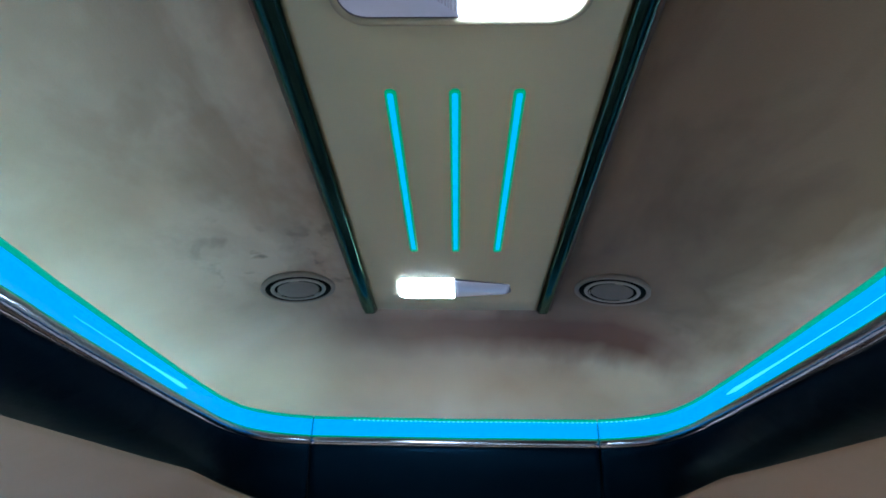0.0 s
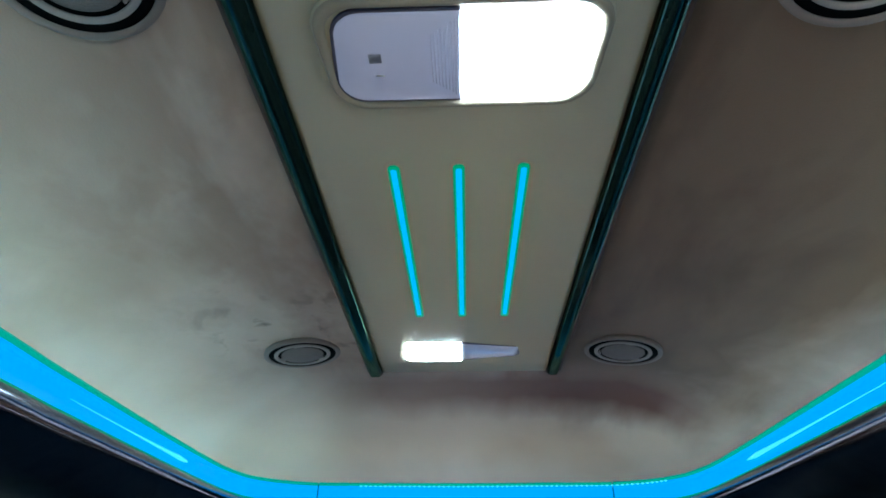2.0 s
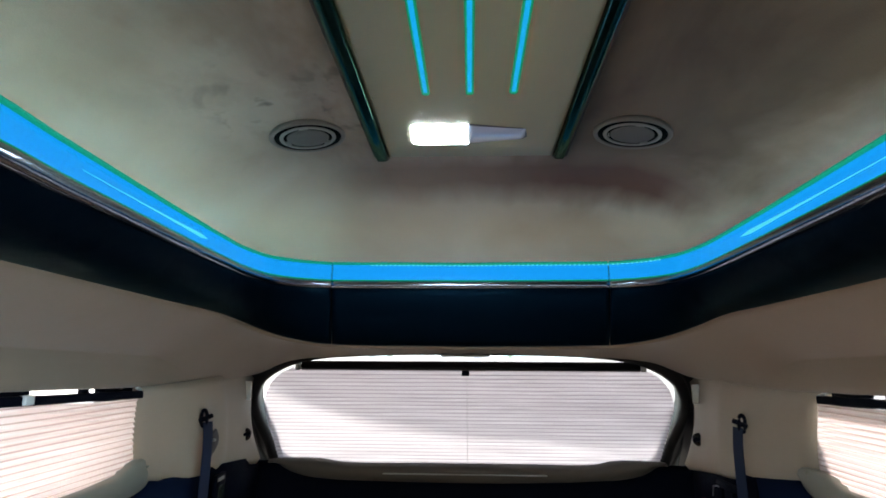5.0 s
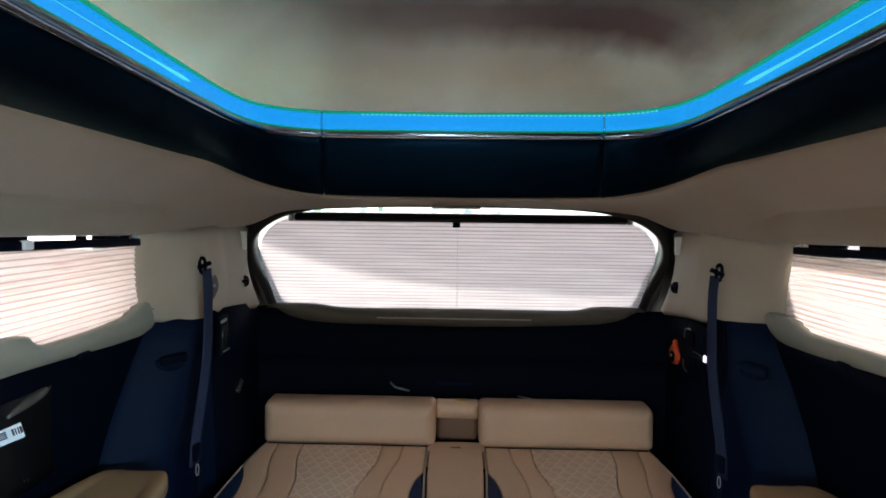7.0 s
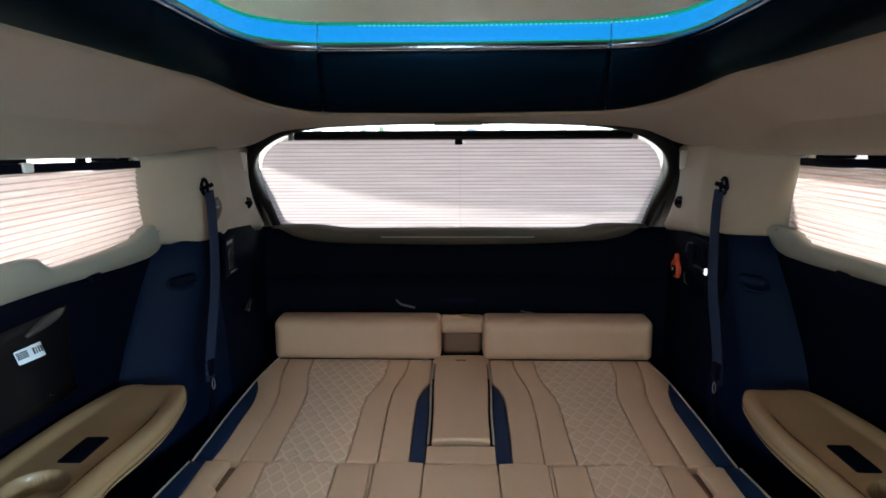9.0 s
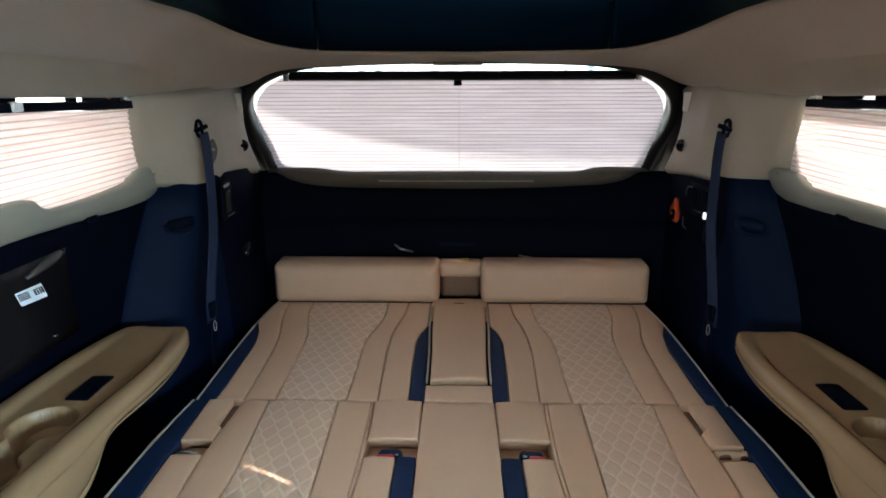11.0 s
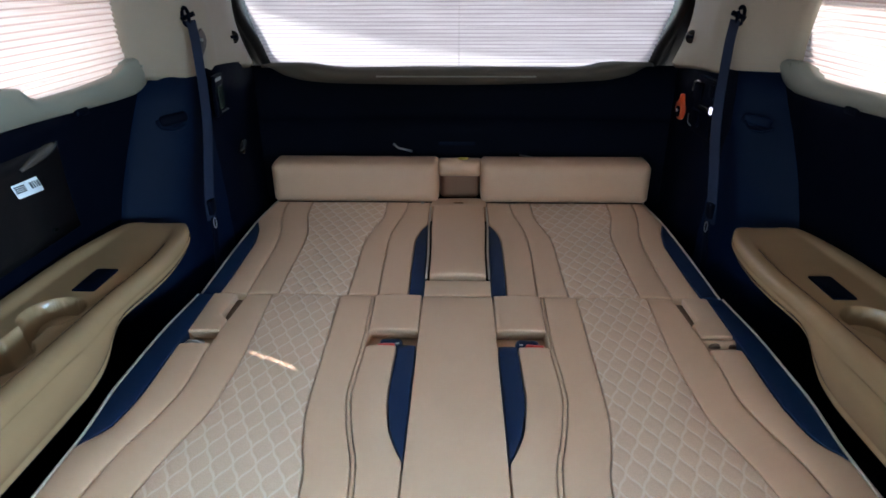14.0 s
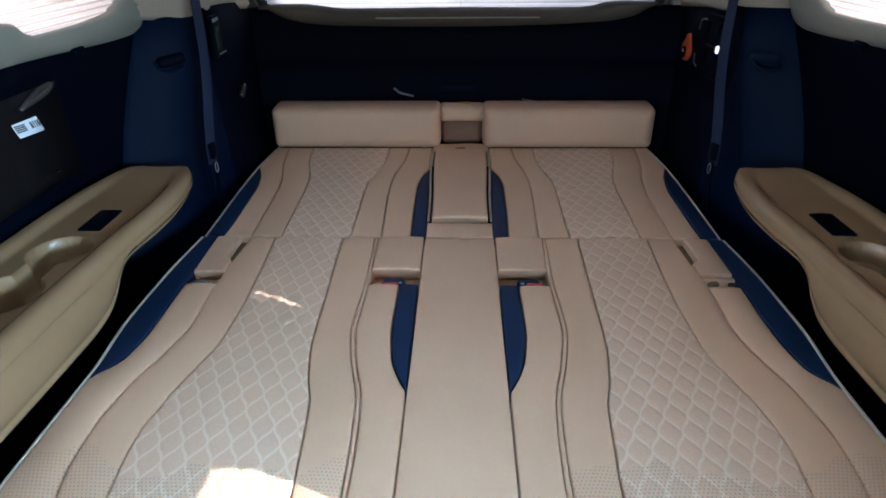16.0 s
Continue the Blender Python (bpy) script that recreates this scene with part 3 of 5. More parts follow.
def resampled(pts, n=60):
    """Left half, denser round the corner, by the index of the points."""
    f = [curve(list(enumerate([p[k] for p in pts]))) for k in range(len(pts[0]))]
    ks = np.r_[np.linspace(0, 1, 4)[:-1], np.linspace(1, len(pts) - 1, n)]
    return [Vector([g(k) for g in f]) for k in ks], ks


def whole(pts):
    """Left half and its mirror image, front left round to front right."""
    a, ks = resampled([(p[0] + XR, *p[1:]) for p in pts])
    b = [Vector((2 * XR - p.x, *p[1:])) for p in a[:-1]][::-1]
    return a + b


cove = [Vector((p.x, p.y, 0)) for p in [Vector((*q, 0)) for q in whole(COVE)]]
low, eave = whole(LOW), whole(EAVE)
NC = len(cove)


def inward(i):
    t = (cove[min(i + 1, NC - 1)] - cove[max(i - 1, 0)]).normalized()
    return Vector((t.y, -t.x, 0))


def ring(inset, z, i0=0, i1=None):
    return [cove[i] + inward(i) * inset + Vector((0, 0, z)) for i in range(i0, NC if i1 is None else i1)]


def vault(inset, z):
    """A ring of the vault: drawn in towards the roof's middle line."""
    out = []
    for p in cove:
        way = (Vector((XR, min(p.y, 1.52), 0)) - p).normalized()
        out.append(p + way * inset + Vector((0, 0, z)))
    return out


# the vault: up from the cove, over the shoulder, and flat to the middle
rows = [ring(-0.104, 1.345), ring(-0.108, 1.366), ring(-0.104, 1.386), ring(-0.092, 1.406), ring(-0.070, 1.428), vault(-0.042, 1.449), vault(-0.008, 1.470), vault(0.030, 1.490), vault(0.072, 1.507), vault(0.12, 1.520), vault(0.17, 1.5262), vault(0.22, 1.527)]
last = rows[-1]
for k in (0.35, 0.7, 1.0):
    rows.append([p.lerp(Vector((XR, min(p.y, 1.52), 1.527)), k) for p in last])
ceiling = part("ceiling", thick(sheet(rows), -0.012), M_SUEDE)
tagged(ceiling, "raised ceiling in pale suede with brown stains and painted shade", "ceiling", kind="structure")

# seams that split the cove and the roll: left piece, back piece, right piece
cut_l = min(range(NC), key=lambda i: (cove[i] - Vector((-0.302, 2.03, 0))).length)
cut_r = NC - 1 - cut_l
PIECES = ((0, cut_l + 1), (cut_l, cut_r + 1), (cut_r, NC))

cove_light = thing("cove_light", "blue glowing light cove round the raised ceiling", "cove light")
roll = thing("padded_roof_roll", "dark navy leather padded roll under the light cove", "roof trim")
for i0, i1 in PIECES:
    g0, g1 = (1 if i0 else 0), (1 if i1 < NC else 0)

    def shrink(pts, d=0.0016):
        """Leaves a narrow joint at the inner ends."""
        pts = list(pts)
        if g0:
            pts[0] = pts[0] + (pts[1] - pts[0]).normalized() * d
        if g1:
            pts[-1] = pts[-1] + (pts[-2] - pts[-1]).normalized() * d
        return pts
    face = [shrink(ring(a, z, i0, i1), 0.0001) for a, z in ((-0.006, 1.3285), (-0.004, 1.333), (-0.009, 1.345), (-0.014, 1.358), (-0.017, 1.3675))]
    diff = part("diffuser", thick(sheet(face), -0.004), M_BLUE, cove_light, "blue lit plastic diffuser")
    # glare fringes of the lit blue, added as thin glowing rods
    part("light_fringe", tube(shrink(ring(-0.0150, 1.3692, i0, i1)), 0.0034, 6), M_TEAL, diff, "teal light fringe added along the upper edge")
    part("light_fringe", tube(shrink(ring(-0.0030, 1.3288, i0, i1)), 0.0030, 6), M_GREEN, diff, "green light fringe added along the lower edge")
    part("chrome_strip", thick(sheet([shrink(ring(a, z, i0, i1), 0.0002) for a, z in ((-0.003, 1.326), (0.0020, 1.3245), (0.0035, 1.3200), (0.0035, 1.3150), (-0.002, 1.3125))]), -0.003), M_CHROME, cove_light, "bright chrome trim line")
    # the padded roll: bulged between the chrome line and its lower edge
    sec = []
    for k in np.linspace(0, 1, 15):
        row = []
        for i in range(i0, i1):
            a, b = cove[i] + Vector((0, 0, 1.3185)), low[i]
            out = (b - a).cross(cove[min(i + 1, NC - 1)] - cove[max(i - 1, 0)]).normalized()
            if out.z > 0:
                out = -out
            h = 0.020 * math.sin(math.pi * k) ** 0.8 + (0.004 if 0.02 < k < 0.98 else 0)
            row.append(a.lerp(b, k) + out * h)
        sec.append(shrink(row))
    pad = thick(sheet(sec), -0.012)
    part("pad", pad, M_ROLL, roll, "dark navy leather pad")
    part("light_tape", tube(shrink(ring(-0.030, 1.360, i0, i1), 0.0003), 0.004, 6), M_TAPE if i0 == 0 else M_TAPE2 if i1 < NC else M_TAPE3, cove_light, "white light tape hidden in the cove")
# dark joints between the pieces of the cove
for i in (cut_l, cut_r):
    seam_line = [ring(a, z, i, i + 1)[0] for a, z in ((-0.0032, 1.3275), (-0.0022, 1.333), (-0.0072, 1.345), (-0.0122, 1.358), (-0.0150, 1.3700))]
    part("joint", tube(seam_line, 0.0013, 6), M_TEALLINE, cove_light, "dark joint line")
# points of the light chain that shine through the back and right of the cove
mid = NC // 2
chain = smooth_path(ring(-0.0135, 1.3655)[mid - 4:cut_r + 17:2], 64)
for a, b in zip(chain, chain[1:]):
    part("led_point", rbox((b - a).length * 0.55, 0.004, 0.0030, 0.001, a, Matrix.Rotation(math.atan2((b - a).y, (b - a).x), 4, "Z"), 1), M_SPOT, cove_light, "bright light point")
for s, y0, y1 in ((-1, 1.30, 1.66), (1, 1.20, 1.68)):
    idx = [i for i in range(NC) if (cove[i].x < 0) == (s < 0) and y0 < cove[i].y < y1]
    part("led_glint", tube(smooth_path([ring(-0.0055, 1.346)[i] for i in idx], 24), lambda k: 0.0003 + 0.0036 * max(0.0, k if s < 0 else 1 - k) ** 2.2 * min(1.0, 12 * max(0.0, 1 - k if s < 0 else k)), 6), M_SPOT, cove_light, "brighter streak of light")

# beige headliner from the roll out to the windows and the tailgate
rows = []
KC = 0.88


def liner_lift(k, y):
    """Height over the straight line from roll to window: a crease with a steeper band below it at the sides."""
    side = max(0.0, min(1.0, (2.17 - y) / 0.13))
    side = side * side * (3 - 2 * side)
    fold = 0.043 * (k / KC if k < KC else (1 - k) / (1 - KC)) - 0.008 * math.exp(-((k - KC) / 0.025) ** 2)
    return side * fold + (1 - side) * 0.020 * math.sin(math.pi * k)


for k in list(np.linspace(0, 0.66, 14)) + list(np.linspace(0.68, 0.95, 24)) + [0.96, 0.98, 1.0]:
    rows.append([a.lerp(b, k) + Vector((0, 0, liner_lift(k, b.y))) for a, b in zip(low, eave)])
rows.insert(0, [p + Vector((0, 0, 0.02)) for p in low])
rows.append([p + Vector((math.copysign(0.012, p.x) if p.y < 2.40 else 0, 0.02 if p.y > 2.40 else 0, -0.002)) for p in eave])
rows.append([p + Vector((math.copysign(0.10, p.x) if p.y < 2.40 else 0, 0.14 if p.y > 2.40 else 0, 0.09 if p.y < 2.40 else 0.03)) for p in eave])
liner = part("headliner", thick(sheet(rows), 0.006), M_LINER)
for s in (-1, 1):
    edge = [p + Vector((-s * 0.001, 0, -0.0005)) for p in eave if 2.06 < p.y < 2.432 and p.x * s > 0.5]
    part("joint", tube(edge, 0.0016, 6), M_FLANK, liner, "dark joint over the rear pillar")
tagged(liner, "smooth beige cloth headliner round the raised roof", "headliner", kind="structure")
part("headliner_front", rbox(1.6, 0.02, 0.40, 0.005, (0, -1.02, 1.40)), M_LINER, liner)

# ---- side walls ----
WALL = curve([(0.0, 0.81), (0.45, 0.815), (0.62, 0.81), (0.77, 0.79), (0.86, 0.769), (0.935, 0.752), (1.10, 0.712)])


def wall(s):
    w = thing("wall_left" if s < 0 else "wall_right", "black moulded door trim below a blind-covered window" , "side trim", kind="structure")
    zs = list(np.linspace(0.0, 0.885, 16))
    ys = list(np.linspace(-1.15, 2.24, 30))
    bm = sheet([[(s * (WALL(z) + 0.004 * math.sin(3.0 * y + 6 * z)), y, z) for y in ys] for z in zs])
    part("lower_trim", thick(bm, 0.006 * s), M_TRIM, w, "black moulded plastic trim")
    # unseen front sill, its height set to bound the sun patch
    part("front_sill", rbox(0.03, 2.22, 0.065, 0.004, (s * 0.765, -0.03, 0.912)), M_TRIM, w)
    # unseen pillar cut to shape the sun patch; front window ahead, rear window behind
    if s > 0:
        shape = [(0.66, 1.15), (0.69, 1.077), (0.72, 1.050), (0.745, 1.020), (0.758, 0.985), (0.763, 0.950), (0.763, 0.880), (1.112, 0.880), (1.112, 1.038), (1.0857, 1.038), (1.0857, 1.15)]
        # strips added to leave a slit for the streak of sun
        part("sun_slit_edge", merge(rbox(0.012, 0.0155, 0.125, 0.001, (0.748, 1.1050, 1.0975)), rbox(0.012, 0.026, 0.062, 0.001, (0.748, 1.093, 1.134))), M_TRIM, w)
        part("middle_pillar", outline_prism(shape, 0.02, ((0.735, 0, 0), (0, 1, 0), (0, 0, 1), (1, 0, 0)), 0.002), M_BEIGE, w)
    else:
        part("middle_pillar", rbox(0.02, 0.36, 0.20, 0.004, (-0.738, 0.93, 1.02)), M_BEIGE, w)
    part("window_header", rbox(0.10, 3.2, 0.02, 0.003, (s * 0.80, 0.45, 1.200)), M_LINER, w)
    # rear pillar, beige above the belt line
    top = [(0.714, 2.055, 1.099), (0.694, 2.115, 1.103), (0.668, 2.20, 1.108), (0.645, 2.30, 1.115), (0.634, 2.40, 1.124), (0.632, 2.455, 1.114), (0.632, 2.50, 1.100)]
    mid = [(0.733, 2.078, 1.00), (0.700, 2.125, 1.00), (0.657, 2.19, 1.00), (0.632, 2.27, 1.00), (0.622, 2.38, 1.00), (0.628, 2.45, 1.00), (0.637, 2.50, 0.99)]
    bot = [(0.760, 2.14, 0.901), (0.715, 2.185, 0.893), (0.668, 2.22, 0.887), (0.640, 2.29, 0.893), (0.624, 2.39, 0.889), (0.615, 2.45, 0.884), (0.603, 2.50, 0.878)]
    rows = []
    for k in np.linspace(0, 1, 12):
        a, b, c = (1 - k) * (1 - 2 * k), 4 * k * (1 - k), k * (2 * k - 1)
        line = [Vector(t) * a + Vector(m) * b + Vector(o) * c for t, m, o in zip(top, mid, bot)]
        # a shallow channel behind the belt
        chan = [0.009 * math.exp(-((j / 25 - 0.43) / 0.045) ** 2) * min(1.0, max(0.0, (k - 0.05) / 0.3)) for j in range(26)]
        rows.append([Vector((s * (p.x + c) + (XG if p.y > 2.3 else 0) * 0.5, p.y + ((0.030 + 0.042 * min(1.0, 2 * k)) * max(0.0, min(1.0, (2.30 - p.y) / 0.16)) if s > 0 else 0), p.z)) for p, c in zip(smooth_path(line, 26), chan)])
    lead = [[Vector((s * (abs(p.x) + 0.05), p.y - 0.004, p.z)) for p in [r[0]]] for r in rows]
    tail = [[Vector((s * (abs(r[-1].x) + 0.03), r[-1].y + 0.025, r[-1].z)), Vector((s * (abs(r[-1].x) + 0.10), r[-1].y + 0.06, r[-1].z))] for r in rows]
    rows = [l + r + t for l, r, t in zip(lead, rows, tail)]
    rows.append([p + Vector((s * 0.01, 0, -0.012)) for p in rows[-1]])
    part("pillar_trim", thick(sheet(rows), -0.006), M_BEIGE, w, "beige moulded pillar trim")
    # navy column under it, leaning forward over the wheel arch
    col = []
    for k in np.linspace(0, 1, 10):
        z = 0.892 - 0.608 * k
        left = Vector((0.772 + 0.088 * k, 2.165 - 0.26 * k, z))
        right = Vector((0.662 + 0.072 * k, 2.224 - 0.19 * k, z))
        line = [left + Vector((0.03, 0.03, 0)), left, left.lerp(right, 0.3) + Vector((-0.004, -0.008, 0)), left.lerp(right, 0.7) + Vector((-0.004, -0.010, 0)), right, right + Vector((-0.010, 0.035, 0)), Vector((0.640, 2.32, z))]
        col.append([Vector((s * (p.x + 0.005), p.y + 0.006 + (0.050 * max(0.0, min(1.0, (2.30 - p.y) / 0.16)) if s > 0 else 0), p.z)) for p in smooth_path(line, 24)])
    part("wheel_arch_trim", thick(sheet(col), 0.006), M_NAVYTRIM, w, "navy moulded column over the wheel arch")
    # black luggage-space side behind the column
    back = []
    for k in np.linspace(0, 1, 8):
        z = 0.895 - 0.62 * k
        line = [Vector((0.655 + 0.07 * k, 2.24, z - 0.004)), Vector((0.638, 2.30, z)), Vector((0.620, 2.39, z - 0.004)), Vector((0.628, 2.50, z - 0.014)), Vector((0.660, 2.64, z - 0.028)), Vector((0.74, 2.70, z - 0.028))]
        back.append([Vector((s * p.x, p.y, p.z)) for p in smooth_path(line, 14)])
    part("luggage_side_trim", thick(sheet(back), 0.006), M_TRIM, w, "black moulded luggage-space trim")
    return w


side_pair(wall)


SASH = 0.030      # the window tops rise towards the front


def side_window(s):
    win = thing("window_1" if s < 0 else "window_2", "side window glass behind a pleated blind", "window", kind="structure")
    pane = part("pane", thick(sheet([[(s * 0.800, y, 0.90), (s * 0.775, y, 1.13)] for y in (1.112, 2.16)]), 0.003), M_TINT, win, smooth=False)
    # black sash over the blind, with narrow gaps that let the daylight show
    tilt = Matrix.Rotation(-SASH, 4, "X")
    part("sash", rbox(0.010, 0.98, 0.006, 0.002, (s * 0.765, 1.60, 1.132), tilt), M_TRIM, win, "black window sash")
    blocks = ((1.30, 1.744), (1.879, 1.900), (1.942, 1.970), (2.028, 2.046)) if s < 0 else ((1.30, 1.886), (1.953, 1.979), (2.035, 2.044))
    for y0, y1 in blocks:
        part("catch", rbox(0.012, y1 - y0, 0.026, 0.003, (s * 0.742, (y0 + y1) / 2, 1.100 + SASH * (2.06 - (y0 + y1) / 2)), tilt), M_TRIM, win, "black window catch")
    part("catch", tube(smooth_path([(s * 0.738, 1.92, 1.099), (s * 0.738, 1.98, 1.092), (s * 0.738, 2.04, 1.095)], 10), 0.003, 6), M_TRIM, win, "black catch arm")
    part("sash_bracket", rbox(0.012, 0.022, 0.016, 0.003, (s * 0.716, 1.712 if s < 0 else 1.50, 1.094)), M_WHITE, win, "white plastic bracket")
    part("sash_bracket", tube(smooth_path([(s * 0.722, 2.035, 1.097), (s * 0.722, 2.052, 1.092), (s * 0.722, 2.066, 1.087)], 8), 0.004, 6), M_WHITE, win, "white plastic clip")
    return win


side_pair(side_window)


def pleated(fn, top, bottom, n, depth):
    """Rows of a pleated cloth: fn(u, z, off) places it, off is the pleat's depth."""
    rows = []
    for i in range(2 * n + 1):
        z = top + (bottom - top) * i / (2 * n)
        off = depth * (0.5 if i % 2 else -0.5)
        rows.append([fn(u, z, off) for u in np.linspace(0, 1, 26)])
    return sheet(rows)


def side_blind(s):
    b = thing("pleated_blind", "pink-white pleated blind drawn over the side window", "blind", "window blinds")

    def place(u, z, off):
        end_y = 2.083 + 0.47 * (1.07 - z) if s > 0 else 2.064 + 0.34 * (1.07 - z)
        off *= min(1.0, (1 - u) / 0.04)
        y = 1.108 + (end_y - 1.108) * u + 0.0012 * math.sin(40 * z)
        up = SASH * (2.06 - y) * (z - 0.892) / 0.178
        return Vector((s * (0.7275 + 0.20 * (1.07 - z) + off + 0.0015 * math.sin(9 * y + 30 * z)), y, z + up + 0.0018 * math.sin(7 * y + z * 50)))
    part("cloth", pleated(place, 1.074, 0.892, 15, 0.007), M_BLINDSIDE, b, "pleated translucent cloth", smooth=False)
    part("headrail", rbox(0.014, 0.943, 0.016, 0.003, (s * 0.722, 1.592, 1.082 + SASH * 0.468), Matrix.Rotation(-SASH, 4, "X")), M_TRIM, b, "dark headrail")
    return b


side_pair(side_blind)


def window_sill(s):
    """Grey-beige moulded strip along the foot of the side window."""
    t = thing("window_sill_trim", "grey-beige moulded sill along the foot of the side window", "sill trim", "window sills")
    dy = 0.0 if s < 0 else 0.03
    up = curve([(1.0, 0.905), (1.60, 0.944), (1.70, 0.943), (1.735, 0.938), (1.765, 0.918), (1.80, 0.909), (1.90, 0.908), (2.00, 0.911), (2.04, 0.915), (2.07, 0.928), (2.10, 0.938), (2.15, 0.940), (2.185, 0.934)])
    if s > 0:
        up = curve([(1.0, 0.907), (1.80, 0.908), (1.98, 0.904), (2.024, 0.904), (2.038, 0.909), (2.055, 0.919), (2.085, 0.927), (2.15, 0.927), (2.185, 0.922)])
    dn = curve([(1.0, 0.862), (1.60, 0.876), (1.72, 0.874), (1.90, 0.865), (2.05, 0.857), (2.12, 0.856), (2.16, 0.866), (2.18, 0.885), (2.186, 0.925)])
    rows = []
    for y in list(np.linspace(1.02, 1.68, 12)) + list(np.linspace(1.69, 2.186, 50)):
        a, b = up(y), min(dn(y), up(y) - 0.004)
        sec = [(0.020, a - 0.004), (0.0, a), (-0.012, a), (-0.018, a - 0.006), (-0.020, (a + b) / 2), (-0.016, b + 0.004), (-0.010, b), (0.03, b)]
        rows.append([Vector((s * (WALL(z) + o), y + dy, z)) for o, z in sec])
    part("moulding", capped(rows), M_SILL, t)
    part("clip", rbox(0.012, 0.035, 0.014, 0.004, (s * (WALL(0.864) - 0.018), 1.90 + dy, 0.864)), M_TRIM, t, "small black clip")
    part("screw_cap", rbox(0.006, 0.008, 0.006, 0.002, (s * (WALL(0.92) - 0.02), 2.135 + dy, 0.918)), M_SILL, t, "small screw cap")
    return t


side_pair(window_sill)

# ---- tailgate ----
SL = 0.6788


def gate(x, z, off=0.0):
    """A point on the leaning plane of the rear window; off is towards the cabin."""
    n = Vector((0, -1, -SL)).normalized()
    return Vector((x + XG, 2.448 - SL * (z - 1.148), z)) + n * off


RIM = [(0.0, 1.171), (-0.20, 1.170), (-0.36, 1.164), (-0.46, 1.150), (-0.53, 1.127), (-0.585, 1.092), (-0.614, 1.05), (-0.620, 1.01), (-0.612, 0.96), (-0.598, 0.905), (-0.590, 0.85), (-0.55, 0.818), (-0.3, 0.803), (0.0, 0.801)]


def rim_path(n=70):
    half = smooth_path([(x, z, 0) for x, z in RIM], n)
    return [(p.x, p.y) for p in half] + [(-p.x, p.y) for p in half[1:-1]][::-1]


rim = rim_path()
gate_thing = thing("tailgate", "black-trimmed tailgate with a wide rear window", "tailgate")


def rim_ring(grow, off):
    out = []
    for i, (x, z) in enumerate(rim):
        ax, az = rim[i - 1]
        bx, bz = rim[(i + 1) % len(rim)]
        t = Vector((bx - ax, bz - az)).normalized()
        out.append(gate(x + t.y * grow, z - t.x * grow, off))
    return out


bm = sheet([rim_ring(g, o) for g, o in ((-0.002, -0.045), (0.0, -0.006), (0.004, 0.002), (0.012, 0.005), (0.020, 0.0), (0.024, -0.012), (0.03, -0.04), (0.14, -0.08))], close_u=True)
part("window_surround", thick(bm, 0.004), M_SURROUND, gate_thing, "charcoal moulded window surround")
glass = part("rear_glass", thick(sheet([[gate(-0.66, 0.80, -0.05), gate(0.66, 0.80, -0.05)], [gate(-0.66, 1.21, -0.05), gate(0.66, 1.21, -0.05)]]), 0.004), M_GLASS, gate_thing, "rear window glass", smooth=False)
glass.visible_shadow = False
# lower trim
rows = []
for z, y in ((0.79, 2.70), (0.808, 2.670), (0.80, 2.652), (0.76, 2.648), (0.70, 2.640), (0.686, 2.630), (0.680, 2.618), (0.64, 2.612), (0.56, 2.605), (0.45, 2.60), (0.2, 2.60), (0.0, 2.60)):
    rows.append([(XG + x, y - 0.03 * (abs(x) / 0.66) ** 4, z + (0.040 * max(0.0, min(1.0, (abs(x) - 0.40) / 0.18)) if z > 0.785 else 0.0)) for x in np.linspace(-0.70, 0.70, 41)])
part("lower_trim", thick(sheet(rows), 0.006), M_TRIM, gate_thing, "black moulded tailgate trim")
part("grab_recess", outline_prism(rounded_rect(0.12, 0.036, 0.006), 0.004, ((XG, 2.613, 0.600), (1, 0, 0), (0, 0, 1), (0, -1, 0))), M_NAVYTRIM, gate_thing, "dark navy grab recess")
# glints on the dark trim, built as thin steel rods
part("trim_glint", tube([(-0.222, 2.606, 0.612), (-0.205, 2.602, 0.598), (-0.16, 2.600, 0.588)], 0.0035, 6), M_STEEL, gate_thing, "thin steel rod standing in for a glint")
part("trim_glint", tube([(0.184, 2.603, 0.577), (0.225, 2.601, 0.570)], 0.0025, 6), M_STEEL, gate_thing, "thin steel rod standing in for a glint")
# beige ledge at the foot of the rear window
rows = []
up = curve([(-0.61, 0.853), (-0.49, 0.856), (-0.44, 0.852), (-0.40, 0.846), (-0.35, 0.841), (0.0, 0.843), (0.37, 0.842), (0.41, 0.848), (0.44, 0.856), (0.48, 0.860), (0.60, 0.857)])
dn = curve([(-0.61, 0.849), (-0.585, 0.843), (-0.535, 0.817), (-0.46, 0.801), (-0.35, 0.793), (0.0, 0.790), (0.26, 0.794), (0.44, 0.804), (0.525, 0.820), (0.575, 0.846), (0.60, 0.853)])
for x in np.linspace(-0.605, 0.595, 70):
    a, b = up(x), min(dn(x), up(x) - 0.004)
    yb = 2.448 - SL * (a - 1.148)
    bow = 0.02 * (1 - (x / 0.6) ** 2)
    rows.append([Vector((x + XG, y, z)) for y, z in ((yb + 0.03, a - 0.002), (yb - 0.006, a), (yb - 0.022 - bow * 0.3, a - 0.002), (yb - 0.030 - bow * 0.6, a - 0.008), (yb - 0.028 - bow * 0.6, (a + b) / 2), (yb - 0.018 - bow * 0.4, b + 0.002), (yb, b), (yb + 0.05, b))])
ledge = part("window_ledge", capped(rows), M_LEDGE, gate_thing, "moulded beige ledge coloured darker for its shade")
part("ledge_slot", rbox(0.49, 0.004, 0.004, 0.001, (XG - 0.005, 2.606, 0.8205)), M_GREYRING, ledge, "pale slot line")
